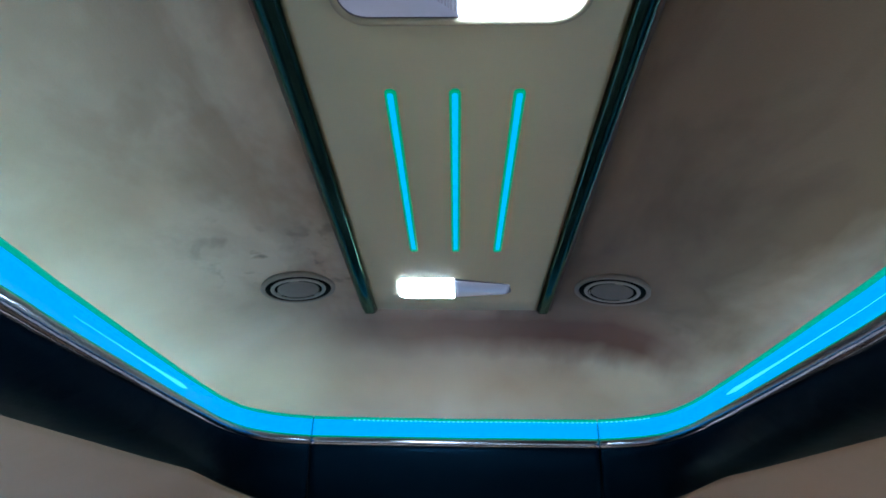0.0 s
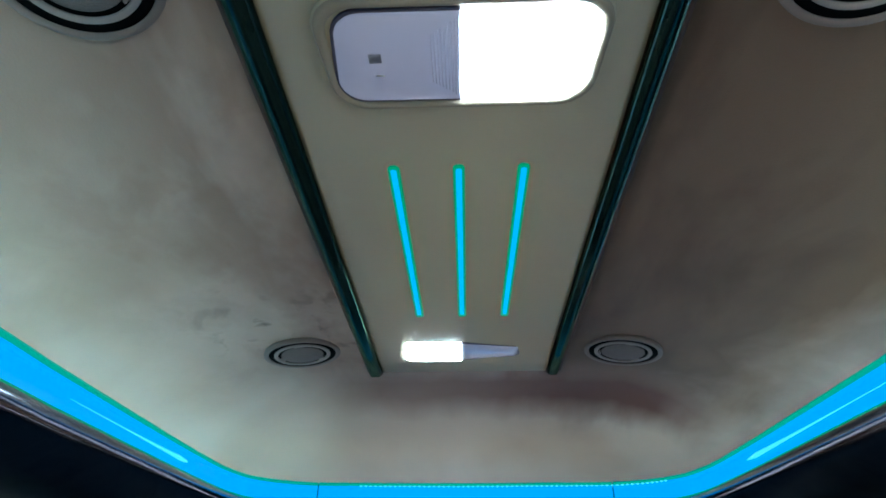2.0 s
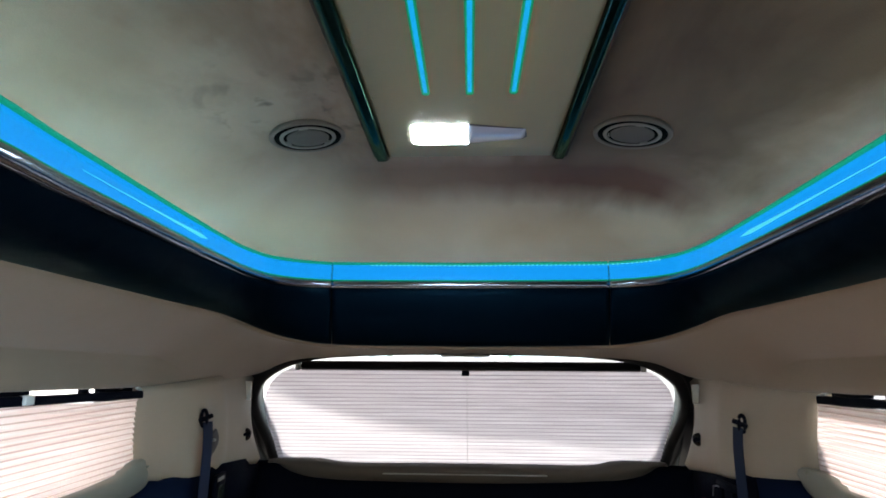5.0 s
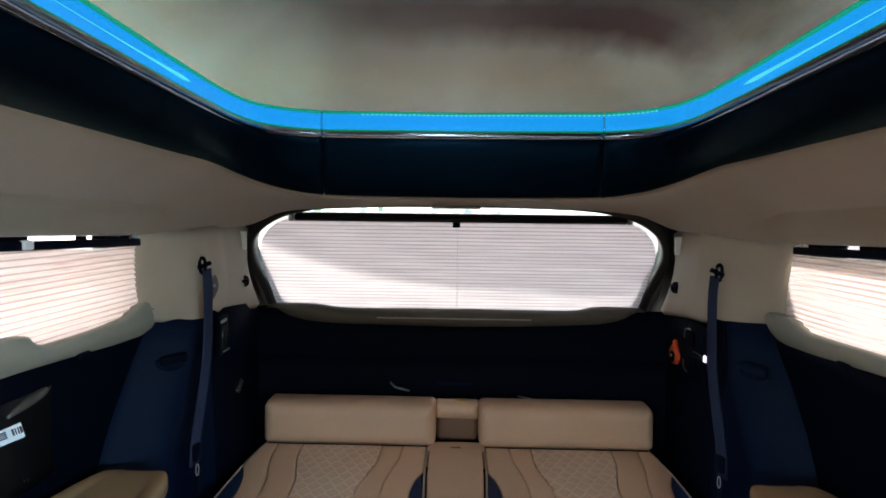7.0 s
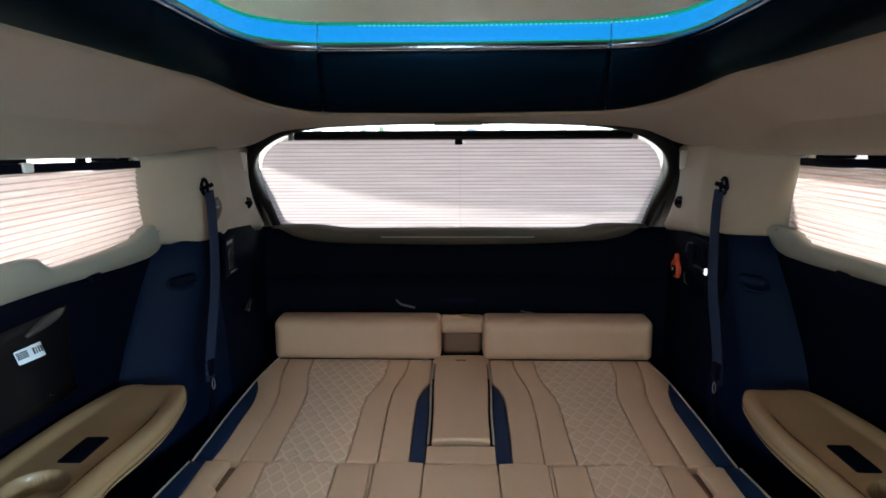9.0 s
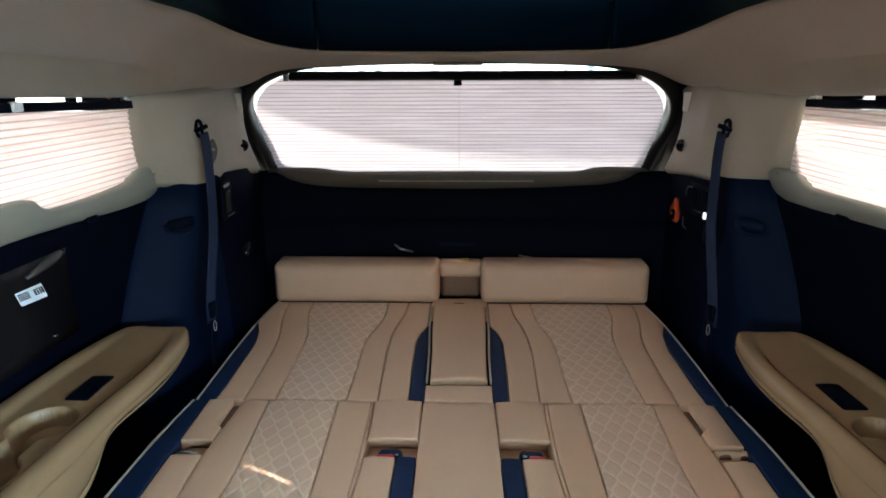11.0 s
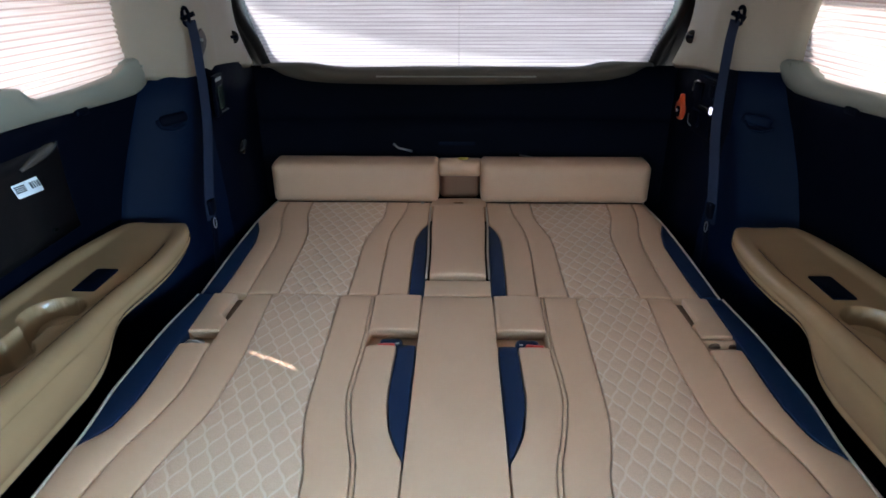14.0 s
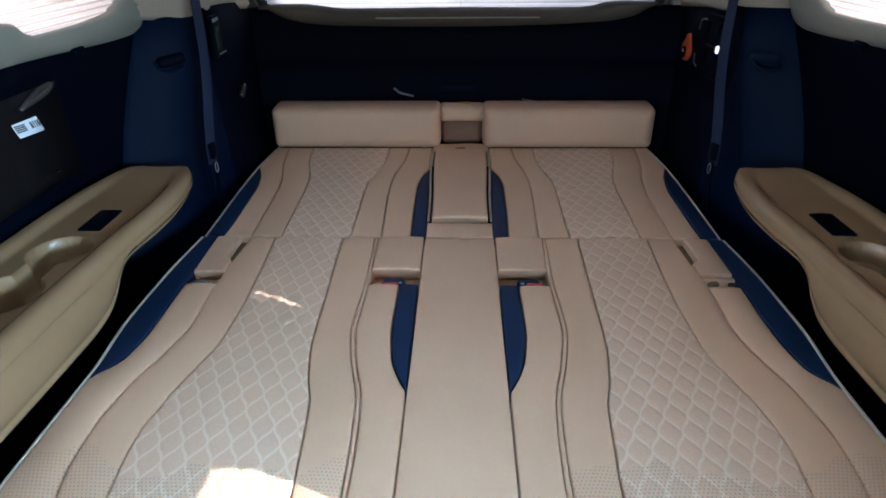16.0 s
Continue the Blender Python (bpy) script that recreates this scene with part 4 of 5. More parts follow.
part("centre_catch", outline_prism(rounded_rect(0.135, 0.016, 0.006), 0.006, ((XG, 2.402, 1.173), (1, 0, 0), (0, 1, 0.25), (0, 0, -1))), M_GREYRING, gate_thing, "grey moulded catch cover")

# rear blind
rear_blind = thing("pleated_blind", "white pleated blind drawn over the rear window", "blind", "window blinds")
half_w = curve([(1.126, 0.500), (1.112, 0.530), (1.09, 0.560), (1.05, 0.592), (1.01, 0.602), (0.95, 0.599), (0.90, 0.594), (0.81, 0.588)])


def rear_cloth(u, z, off):
    return gate((2 * u - 1) * half_w(z), z + 0.0012 * math.sin(19 * u + 70 * z), -0.012 + off + 0.001 * math.sin(25 * u + 40 * z))


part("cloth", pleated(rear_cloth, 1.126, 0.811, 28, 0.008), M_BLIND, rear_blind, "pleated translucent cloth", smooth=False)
part("headrail", tube([gate(x, 1.138, -0.004) for x in np.linspace(-0.468, 0.485, 8)], 0, 12, (0.024, 0.016, (0, 0.5, 0.6))), M_BROWN, rear_blind, "dark headrail")
part("pull_tab", rbox(0.022, 0.010, 0.018, 0.003, gate(0.0, 1.124, 0.004)), M_TRIM, rear_blind, "small black pull tab")
part("pull_cord", tube([gate(0.004, z, -0.002) for z in (1.13, 0.98, 0.84)], 0.0005, 5), M_GREYRING, rear_blind, "thin grey cord")
for x in (-0.478, 0.495):
    part("end_cap", rbox(0.014, 0.016, 0.026, 0.003, gate(x, 1.139, -0.002)), M_GREYRING, rear_blind, "pale end cap")

# ---- ceiling fittings ----
ZC = 1.527
centre = thing("ceiling_panel", "smooth khaki centre panel with dark side strips", "ceiling panel")
rows = []
for y in np.linspace(-1.0, 1.795, 40):
    e = min(1.0, (1.795 - y) / 0.02)
    w = 1 + 0.105 * (y - 1.0) / 0.79
    rows.append([Vector((x * w + XR * 0.5, y, ZC - h * e ** 0.5)) for x, h in ((-0.134, -0.004), (-0.133, 0.004), (-0.128, 0.0065), (-0.06, 0.0075), (0.06, 0.0075), (0.128, 0.0065), (0.133, 0.004), (0.134, -0.004))])
part("panel", thick(sheet(rows), -0.003), M_PANEL, centre, "smooth khaki panel")
for s in (-1, 1):
    rows = []
    for y in list(np.linspace(-1.0, 1.77, 30)) + [1.780, 1.788, 1.793, 1.796]:
        e = max(0.0, 1 - max(0, y - 1.77) / 0.026)
        h = 0.004 + (0.006 + 0.006 * max(0.0, min(1.0, (y - 1.5) / 0.25))) * e
        w = 1 + 0.105 * (y - 1.0) / 0.79
        rows.append([Vector((s * x * w + XR * 0.5, y, ZC - k)) for x, k in ((0.1355, -0.004), (0.1355, h * 0.8), (0.137, h), (0.149, h), (0.1515, h * 0.6), (0.152, -0.004))])
    part("side_strip", thick(sheet(rows), -0.002), M_STRIP, centre, "gloss brown-black side strip")
    part("strip_flank", thick(sheet([[Vector((r[4].x + s * 0.0006, r[4].y, r[4].z)), Vector((r[5].x + s * 0.007, r[5].y, ZC - 0.001))] for r in rows]), -0.001), M_FLANK, centre, "dark brown outer edge")
    part("strip_edge", tube([(s * 0.1362 * (1 + 0.105 * (y - 1.0) / 0.79) + XR * 0.5, y, ZC - 0.0100) for y in np.linspace(-1.0, 1.77, 6)], 0.0008, 5), M_TEALLINE, centre, "thin teal edge line")
    part("strip_edge", tube([(s * 0.1497 * (1 + 0.105 * (y - 1.0) / 0.79) + XR * 0.5, y, ZC - 0.0105) for y in np.linspace(-1.0, 1.77, 6)], 0.0011, 5), M_TEALLINE, centre, "thin teal edge line")

for x in (-0.063, -0.0035, 0.0555):
    ln = thing("light_line", "slim cyan glowing light line in the ceiling panel", "light strip", "ceiling light lines")
    z = ZC - 0.0085
    pts = rounded_rect(0.0066, 0.331, 0.003)
    part("diffuser", outline_prism(pts, 0.0045, ((x, 1.3465, z + 0.002), (1, 0, 0), (0, 1, 0), (0, 0, -1)), 0.0012), M_CYAN, ln, "cyan lit plastic")
    # green glare fringe, added as a glowing plate round the line
    part("rim", outline_prism(rounded_rect(0.0108, 0.341, 0.0050), 0.0042, ((x, 1.3497, z + 0.002), (1, 0, 0), (0, 1, 0), (0, 0, -1)), 0.001), M_GREEN, ln, "green light fringe added round the line")


def ceiling_light(x, y, flip, size, taper):
    """Oblong lamp: one half lit white, the other clear and narrowing by taper."""
    lamp = thing("ceiling_light", "oblong ceiling lamp with one half lit white", "ceiling light", "ceiling lights")
    base = Vector((x, y, ZC - 0.007))
    f3 = (base, (size, 0, 0), (0, size, 0), (0, 0, -1))

    def loop(w, h, r, skew, z):
        return [base + Vector((size * px, size * py, -z)) for px, py in rounded_rect(w, h, r, 6, skew)]
    if not taper:
        part("housing", outline_prism(rounded_rect(0.222, 0.112, 0.030, 6, -0.05), 0.0030, f3, 0.003), M_PANEL, lamp, "khaki moulded housing")
        rim_rows = [loop(w, h, r, -0.05, z) for w, h, r, z in ((0.219, 0.109, 0.029, 0.001), (0.217, 0.107, 0.028, 0.0055), (0.213, 0.103, 0.027, 0.0072), (0.207, 0.097, 0.026, 0.0068), (0.202, 0.092, 0.024, 0.0045), (0.200, 0.090, 0.023, 0.001))]
        part("bezel", sheet(rim_rows, close_u=True), M_BEZEL, lamp, "olive-grey rounded bezel")

    def half_of(sgn, narrow=0.0):
        w, h, r = 0.098, 0.043, 0.014 if taper else 0.022
        e = h * (1 - narrow)
        r = min(r, e * 0.6)
        pts = [(0.001, -h)]
        for cx, cy, a0 in ((w - r - 0.002, -e + r, 270), (w - r + 0.002, e - r, 0)):
            pts += [(cx + r * math.cos(radians(a0 + 15 * k)), cy + r * math.sin(radians(a0 + 15 * k))) for k in range(7)]
        return [(sgn * px, py) for px, py in pts + [(0.001, h)]]
    part("lit_lens", outline_prism(half_of(flip), 0.0030 if taper else 0.0064, f3, 0.0012), M_LAMP, lamp, "white glowing lens")
    if taper:
        crown = []
        for u in np.linspace(0.001, 0.097, 14):
            hh = 0.040 * (1 - taper * u / 0.097)
            crown.append([base + Vector((-flip * size * u, size * hh * v, -(0.0014 + 0.0024 * (1 - v * v)))) for v in np.linspace(-1, 1, 17)])
        cl = part("clear_lens", thick(sheet(crown), 0.001), M_LENS, lamp, "milky clear crowned lens")
    else:
        cl = part("clear_lens", outline_prism(half_of(-flip, taper), 0.0066, f3, 0.0012), M_LENS, lamp, "milky clear unlit lens")
    if not taper:
        for k in range(9):
            part("lens_rib", rbox(0.0012, 0.072 * (1 - 0.05 * k), 0.0016, 0.0005, base + Vector((-flip * (0.0025 + 0.0026 * k) * size, 0, -0.0064)), None, 1), M_LENS, cl)
    if not taper:
        part("bulb_chip", rbox(0.009, 0.008, 0.001, 0.0003, base + Vector((-flip * 0.062, -0.002, -0.0068)), None, 1), M_CHIP, cl, "grey chip behind the lens")
        part("bulb_chip", rbox(0.006, 0.0015, 0.001, 0.0003, base + Vector((-flip * 0.060, 0.014, -0.0068)), None, 1), M_WHITE, cl, "pale mark behind the lens")
    part("lens_gap", outline_prism([(px * 1.025, py * 1.05) for px, py in half_of(-flip, taper)], 0.0018 if taper else 0.0056, f3, 0.001), M_GAP, cl, "dark gap round the lens")
    return lamp


ceiling_light(0.001, 1.052, 1, 0.92, 0.0)
ceiling_light(-0.006, 1.668, -1, 0.93, 0.45)


def speaker(x, y, z, size):
    """Flush round speaker: flat grey rings parted by black grooves."""
    sp = thing("ceiling_speaker", "round grey ceiling speaker with black rings", "speaker", "ceiling speakers")
    c = (x, y, z)

    def annulus(r0, r1, h):
        prof = ((r0, h + 0.006), (r0, h), (r0 + 0.0006, h - 0.0006), (r1 - 0.0006, h - 0.0006), (r1, h), (r1, h + 0.006))
        rows = [[Vector(c) + Vector((size * r * math.cos(math.tau * k / 56), size * r * math.sin(math.tau * k / 56), q)) for k in range(56)] for r, q in prof]
        return sheet(rows, close_u=True, close_v=True)
    part("flange", annulus(0.0585, 0.0665, -0.0012), M_FLANGE, sp, "grey outer ring")
    part("groove", disc(c, ((size * 0.0590, 0.004), (size * 0.0590, -0.0006), (0.004, -0.0006)), 56), M_HOLE, sp, "black groove")
    part("middle_ring", annulus(0.0425, 0.0490, -0.0018), M_GREYRING, sp, "grey middle ring")
    part("grille", disc(c, ((size * 0.0368, 0.003), (size * 0.0368, -0.0016), (size * 0.0355, -0.0022), (size * 0.02, -0.0024), (0.003, -0.0024)), 48), M_MESH, sp, "dark grey grille")
    for a0 in (0.6, 2.7, 4.6):
        part("bridge", tube([Vector(c) + Vector((size * 0.0396 * math.cos(a0 + k), size * 0.0396 * math.sin(a0 + k), -0.0012)) for k in (0, 0.12, 0.24, 0.36)], 0.0013, 6), M_GREYRING, sp)
    return sp


VAULT = curve([(-0.042, 1.449), (-0.008, 1.470), (0.030, 1.490), (0.072, 1.507), (0.12, 1.520), (0.17, 1.5262), (0.22, 1.527), (0.5, 1.527)])
for x, y, half, size in ((-0.268, 1.672, 0.404, 0.92), (0.256, 1.674, 0.404, 0.92), (-0.235, 0.976, 0.354, 0.78), (0.241, 0.979, 0.354, 0.78)):
    inset = half - abs(x - XR)
    tilt = math.atan2(VAULT(inset + 0.04) - VAULT(inset - 0.04), 0.08)
    sp = speaker(0, 0, 0, size)
    sp.matrix_world = Matrix.Translation((x, y, VAULT(inset) - 0.0055)) @ Matrix.Rotation(tilt * (1 if x > 0 else -1), 4, "Y")

# ---- the benches, folded flat into a bed ----


def mirrored(f, s):
    """A line given for one side, for side s, about the benches' middle."""
    return f if s < 0 else (lambda y: 2 * XM - f(y))


def switch(f, g, y0):
    """One seam line up to y0 and another beyond it."""
    return lambda y: f(y) if y < y0 else g(y)


def cushion(xl, xr, y0, y1, zf, puff=0.004, r=0.0024, drop=0.05, nu=9, nv=None, quilt=None, gap=0.0014, under=0.0):
    """A stuffed panel between two seam lines, with rounded edges that sink into the seams."""
    nv = nv or max(8, int((y1 - y0) / 0.022))
    ys = [y0 + gap, y0 + gap + r * 0.15, y0 + gap + r * 0.5, y0 + gap + r] + list(np.linspace(y0 + gap + r, y1 - gap - r, nv + 1)[1:-1]) + [y1 - gap - r, y1 - gap - r * 0.5, y1 - gap - r * 0.15, y1 - gap]

    def arc(e, rr):
        e = min(max(e / rr, 0.0), 1.0)
        return rr * (1 - math.sqrt(max(0.0, 1 - (1 - e) ** 2)))
    rows = []
    for y in ys:
        a, b = sorted((xl(y), xr(y)))
        a, b = a + gap, b - gap
        if b - a < 0.0012:
            c = (a + b) / 2
            a, b = c - 0.0006, c + 0.0006
        rr = min(r, (b - a) * 0.45)
        xs = [a, a + rr * 0.15, a + rr * 0.5, a + rr] + list(np.linspace(a + rr, b - rr, nu + 1)[1:-1]) + [b - rr, b - rr * 0.5, b - rr * 0.15, b]
        row = []
        for x in xs:
            u = (x - a) / (b - a)
            z = zf(y) + 0.6 * puff * (1 - (2 * u - 1) ** 2) * min(1, (b - a) / 0.04) - 0.002
            z -= arc(min(x - a, b - x), rr) * 0.8 + arc(min(y - y0, y1 - y) - gap, r) * 0.8
            z += 0.0008 * math.sin(31 * x + 9 * y) * math.sin(17 * y - 6 * x)
            if quilt:
                z += quilt(x, y)
            row.append(Vector((x, y, z)))
        rows.append([Vector((a, y, zf(y) - drop))] + row + [Vector((b, y, zf(y) - drop))])
    front = rows[0]
    for fall, back in ((0.0035, 0.0), (0.007, under * 0.1), (drop, under)):
        rows.insert(0, [Vector((p.x, p.y + back, max(p.z - fall, zf(ys[0]) - drop))) for p in front])
    rows.append([Vector((p.x, p.y, zf(ys[-1]) - drop)) for p in rows[-1]])
    return sheet(rows)


def quilting(p, q, h):
    """The relief of pointed ovals: stitched bands between stuffed fields."""
    def f(x, y):
        a, c = x / p, y / q
        s, t = a + c, a - c
        f1 = s + 0.042 * math.sin(math.tau * t)
        g1 = t + 0.042 * math.sin(math.tau * s)
        d = min(abs((f1 + 0.5) % 1 - 0.5), abs((g1 + 0.5) % 1 - 0.5))
        return h * (min(1.0, d / 0.22) ** 0.7 - 0.6)
    return f


def flat_front(y):
    return 0.45 + 0.002 * math.sin(5 * y)


SEAM = 1.916
F = {k: curve(v) for k, v in dict(
    edge=[(SEAM, -0.600), (1.75, -0.611), (1.60, -0.612), (1.443, -0.600), (1.30, -0.600), (0.9, -0.585)],
    navy=[(SEAM, -0.566), (1.709, -0.560), (1.568, -0.556), (1.486, -0.566), (1.46, -0.582), (1.443, -0.598)],
    a=[(SEAM, -0.490), (1.70, -0.497), (1.579, -0.491), (1.512, -0.503), (1.436, -0.524), (1.338, -0.535), (1.27, -0.531), (1.22, -0.518), (0.9, -0.49)],
    b=[(SEAM, -0.432), (1.653, -0.418), (1.537, -0.421), (1.455, -0.440), (1.392, -0.456), (1.324, -0.464), (1.254, -0.458), (1.20, -0.450), (0.9, -0.43)],
    c=[(SEAM, -0.277), (1.694, -0.268), (1.54, -0.262), (1.45, -0.248), (1.397, -0.234), (1.31, -0.226), (1.236, -0.220), (0.9, -0.215)],
    d=[(SEAM, -0.203), (1.72, -0.197), (1.585, -0.200), (1.512, -0.190), (1.46, -0.178), (1.422, -0.168), (1.346, -0.160), (1.26, -0.157), (0.9, -0.155)],
    d2=[(SEAM, -0.196), (1.72, -0.190), (1.585, -0.193), (1.512, -0.183), (1.46, -0.171), (1.422, -0.161), (1.346, -0.153), (1.26, -0.150), (0.9, -0.148)],
    inner=[(1.722, -0.1285), (1.586, -0.1295), (1.495, -0.119), (1.445, -0.102), (1.423, -0.0905)],
    mid=[(SEAM, -0.0895), (0.9, -0.0895)]).items()}
Y0 = 0.98
FRONT_QUILT = quilting(0.034, 0.064, 0.0018)

bench = thing("folded_seat_bench", "tan leather seat bench folded flat with quilted fields, navy inlays", "seat")
for s in (-1, 1):
    g = {k: mirrored(v, s) for k, v in F.items()}
    part("quilted_panel", cushion(g["b"], g["c"], Y0, SEAM, flat_front, 0.006, nu=60, nv=330, quilt=FRONT_QUILT), M_QUILT, bench, "pale quilted cloth field")
    part("side_panel", cushion(g["a"], g["b"], Y0, SEAM, flat_front, 0.004), M_HOLED, bench)
    part("inner_panel", cushion(g["c"], g["d"], Y0, SEAM, flat_front, 0.004), M_HOLED, bench)
    part("seam_piping", cushion(g["d"], g["d2"], Y0, SEAM, flat_front, 0.001, r=0.0025, gap=0.0005, nu=3, nv=60), M_TAN, bench)
    # outer bolster, its small strap flap and pocket
    part("bolster", cushion(switch(g["edge"], g["navy"], 1.443), g["a"], Y0, 1.720, flat_front, 0.004, nv=60), M_HOLED, bench)
    part("navy_inlay", cushion(g["edge"], g["navy"], 1.443, SEAM, flat_front, 0.002, r=0.0024), M_NAVY, bench, "navy leather inlay")
    slot = (lambda f: (lambda y: f(y) + (-s) * 0.0 + (0.020 * s * max(0.0, min(1.0, (y - 1.806) / 0.02)) if y < 1.912 else 0.020 * s)))(g["a"])
    part("flap", cushion(g["navy"], slot, 1.762, SEAM, lambda y: flat_front(y) + 0.002, 0.003, nv=80, under=0.028), M_TAN, bench, "small tan leather flap")
    part("pocket_floor", rbox(0.085, 0.09, 0.01, 0.002, (XM + s * 0.525, 1.755, 0.412)), M_TAN, bench)
    part("strap_slot", rbox(0.028, 0.100, 0.01, 0.002, (XM + s * 0.489, 1.862, 0.430)), M_SLOT, bench, "brown strap slot")
    # block between the seams and the buckle pocket
    part("block", cushion(g["d2"], g["mid"], 1.772, SEAM, lambda y: flat_front(y) + 0.003, 0.004, under=0.030), M_TAN, bench, "square tan leather block")
    part("lap_panel", cushion(g["d2"], switch(g["mid"], g["inner"], 1.423), Y0, 1.720, flat_front, 0.003, nv=60), M_TAN, bench)
    part("navy_inlay", cushion(g["inner"], g["mid"], 1.423, 1.722, flat_front, 0.002, r=0.0024), M_NAVY, bench, "navy leather inlay")
    part("pocket_floor", rbox(0.110, 0.10, 0.01, 0.002, (XM + s * 0.135, 1.757, 0.408)), M_TAN, bench)
    part("edge_piping", tube([(mirrored(F["edge"], s)(y) + s * 0.002, y, flat_front(y) - 0.004) for y in np.linspace(Y0, SEAM, 60)], 0.0027, 8), M_PIPE, bench, "pale piping")
part("centre_panel", cushion(F["mid"], mirrored(F["mid"], 1), Y0, SEAM, flat_front, 0.003), M_TAN, bench)
part("bench_base", rbox(1.15, 0.90, 0.10, 0.02, (XM, 1.45, 0.345)), M_UNDER, bench, "dark brown underside")
part("bench_frame", rbox(1.0, 0.8, 0.30, 0.02, (XM, 1.45, 0.15)), M_CARPET, bench, "dark seat base")


def buckle(x, y, tilt, red_first):
    b = thing("seat_belt_buckle", "navy seat belt buckle with a red release in a seat pocket", "seat belt buckle", "seat belt buckles")
    t = Matrix.Rotation(radians(tilt), 4, "Z") @ Matrix.Rotation(radians(-12), 4, "X")
    part("case", rbox(0.048, 0.026, 0.026, 0.011, (x, y + 0.004, 0.4345), t, 4), M_NAVY, b, "navy plastic case")
    part("release", rbox(0.036, 0.012, 0.022, 0.005, (x + (-0.008 if red_first else 0.012), y - 0.0125, 0.4385), t), M_RED, b, "red release button")
    part("tab", rbox(0.007, 0.002, 0.004, 0.001, (x + (0.014 if red_first else -0.014), y - 0.008, 0.4480), t), M_GREYRING, b, "pale warning tab")
    return b


buckle(-0.142, 1.737, 4, True)
buckle(0.130, 1.737, -6, False)
cap = thing("strap_guide", "clear plastic strap guide in the seat pocket", "strap guide")
part("body", rbox(0.036, 0.018, 0.018, 0.006, (XM - 0.528, 1.738, 0.433)), M_GREYRING, cap)
part("bow", tube([(XM - 0.543, 1.730, 0.441), (XM - 0.533, 1.727, 0.449), (XM - 0.517, 1.727, 0.449), (XM - 0.507, 1.730, 0.441)], 0.0022, 6), M_STEEL, cap, "bright wire bow")
eyelet = thing("strap_eyelet", "tan leather eyelet with dark holes in the seat pocket", "strap eyelet")
part("lining", rbox(0.072, 0.020, 0.026, 0.008, (XM + 0.524, 1.757, 0.432), Matrix.Rotation(radians(-24), 4, "X")), M_TAN, eyelet)
for dx, r in ((-0.014, 0.012), (0.022, 0.008)):
    hole = disc((0, 0, 0), ((r, 0.004), (r, 0.0), (r * 0.8, -0.001), (0.001, -0.001)), 20)
    bmesh.ops.transform(hole, matrix=Matrix.Translation((XM + 0.524 + dx, 1.7475, 0.4335)) @ Matrix.Rotation(radians(-66), 4, "X"), verts=hole.verts)
    part("hole", hole, M_SLOT, eyelet, "dark brown hole")


def rise(y):
    return 0.450 + 0.0392 * (y - 1.918)


R = {k: curve(v) for k, v in dict(
    edge=[(1.918, -0.594), (2.065, -0.594), (2.20, -0.592), (2.30, -0.588), (2.40, -0.578), (2.48, -0.566)],
    navy=[(1.918, -0.555), (1.998, -0.552), (2.152, -0.552), (2.23, -0.562), (2.285, -0.578), (2.302, -0.587)],
    a=[(1.918, -0.491), (2.048, -0.492), (2.15, -0.494), (2.226, -0.501), (2.32, -0.522), (2.40, -0.533), (2.48, -0.537)],
    b=[(1.918, -0.419), (2.049, -0.420), (2.15, -0.420), (2.226, -0.424), (2.30, -0.440), (2.37, -0.455), (2.48, -0.460)],
    c=[(1.918, -0.260), (2.03, -0.260), (2.14, -0.262), (2.203, -0.260), (2.28, -0.243), (2.356, -0.229), (2.48, -0.228)],
    d=[(1.918, -0.190), (2.069, -0.195), (2.15, -0.197), (2.228, -0.195), (2.30, -0.184), (2.37, -0.170), (2.48, -0.163)],
    inner=[(1.918, -0.1215), (2.031, -0.1245), (2.18, -0.1255), (2.25, -0.115), (2.297, -0.0965)],
    mid=[(1.918, -0.0875), (2.10, -0.089), (2.297, -0.0955), (2.48, -0.096)]).items()}
REAR_QUILT = quilting(0.035, 0.058, 0.0026)
Y1 = 2.475
rear = thing("rear_seat_bench", "tan leather rear bench folded flat, with quilted fields and wide headrests", "seat")
SEAM2 = 1.919
for s in (-1, 1):
    g = {k: mirrored(v, s) for k, v in R.items()}
    part("quilted_panel", cushion(g["b"], g["c"], SEAM2, Y1, rise, 0.005, nu=60, nv=220, quilt=REAR_QUILT), M_QUILT2, rear, "pale quilted cloth field")
    part("side_panel", cushion(g["a"], g["b"], SEAM2, Y1, rise, 0.004), M_TAN, rear)
    part("inner_panel", cushion(g["c"], g["d"], SEAM2, Y1, rise, 0.004), M_TAN, rear)
    part("bolster", cushion(switch(g["navy"], g["edge"], 2.302), g["a"], SEAM2, Y1, rise, 0.003, nv=40), M_TAN, rear)
    part("navy_inlay", cushion(g["edge"], g["navy"], SEAM2, 2.302, rise, 0.002, r=0.0024), M_NAVY, rear, "navy leather inlay")
    part("lap_panel", cushion(g["d"], switch(g["inner"], g["mid"], 2.297), SEAM2, Y1, rise, 0.003, nv=40), M_TAN, rear)
    part("navy_inlay", cushion(g["inner"], g["mid"], SEAM2, 2.297, rise, 0.002, r=0.0024), M_NAVY, rear, "navy leather inlay")
    part("edge_piping", tube([(mirrored(R["edge"], s)(y) + s * 0.002, y, rise(y) - 0.004) for y in np.linspace(SEAM2, Y1, 40)], 0.0025, 8), M_PIPE, rear, "pale piping")
in_l, in_r = (lambda y: R["mid"](y) + 0.010), (lambda y: 2 * XM - R["mid"](y) - 0.010)
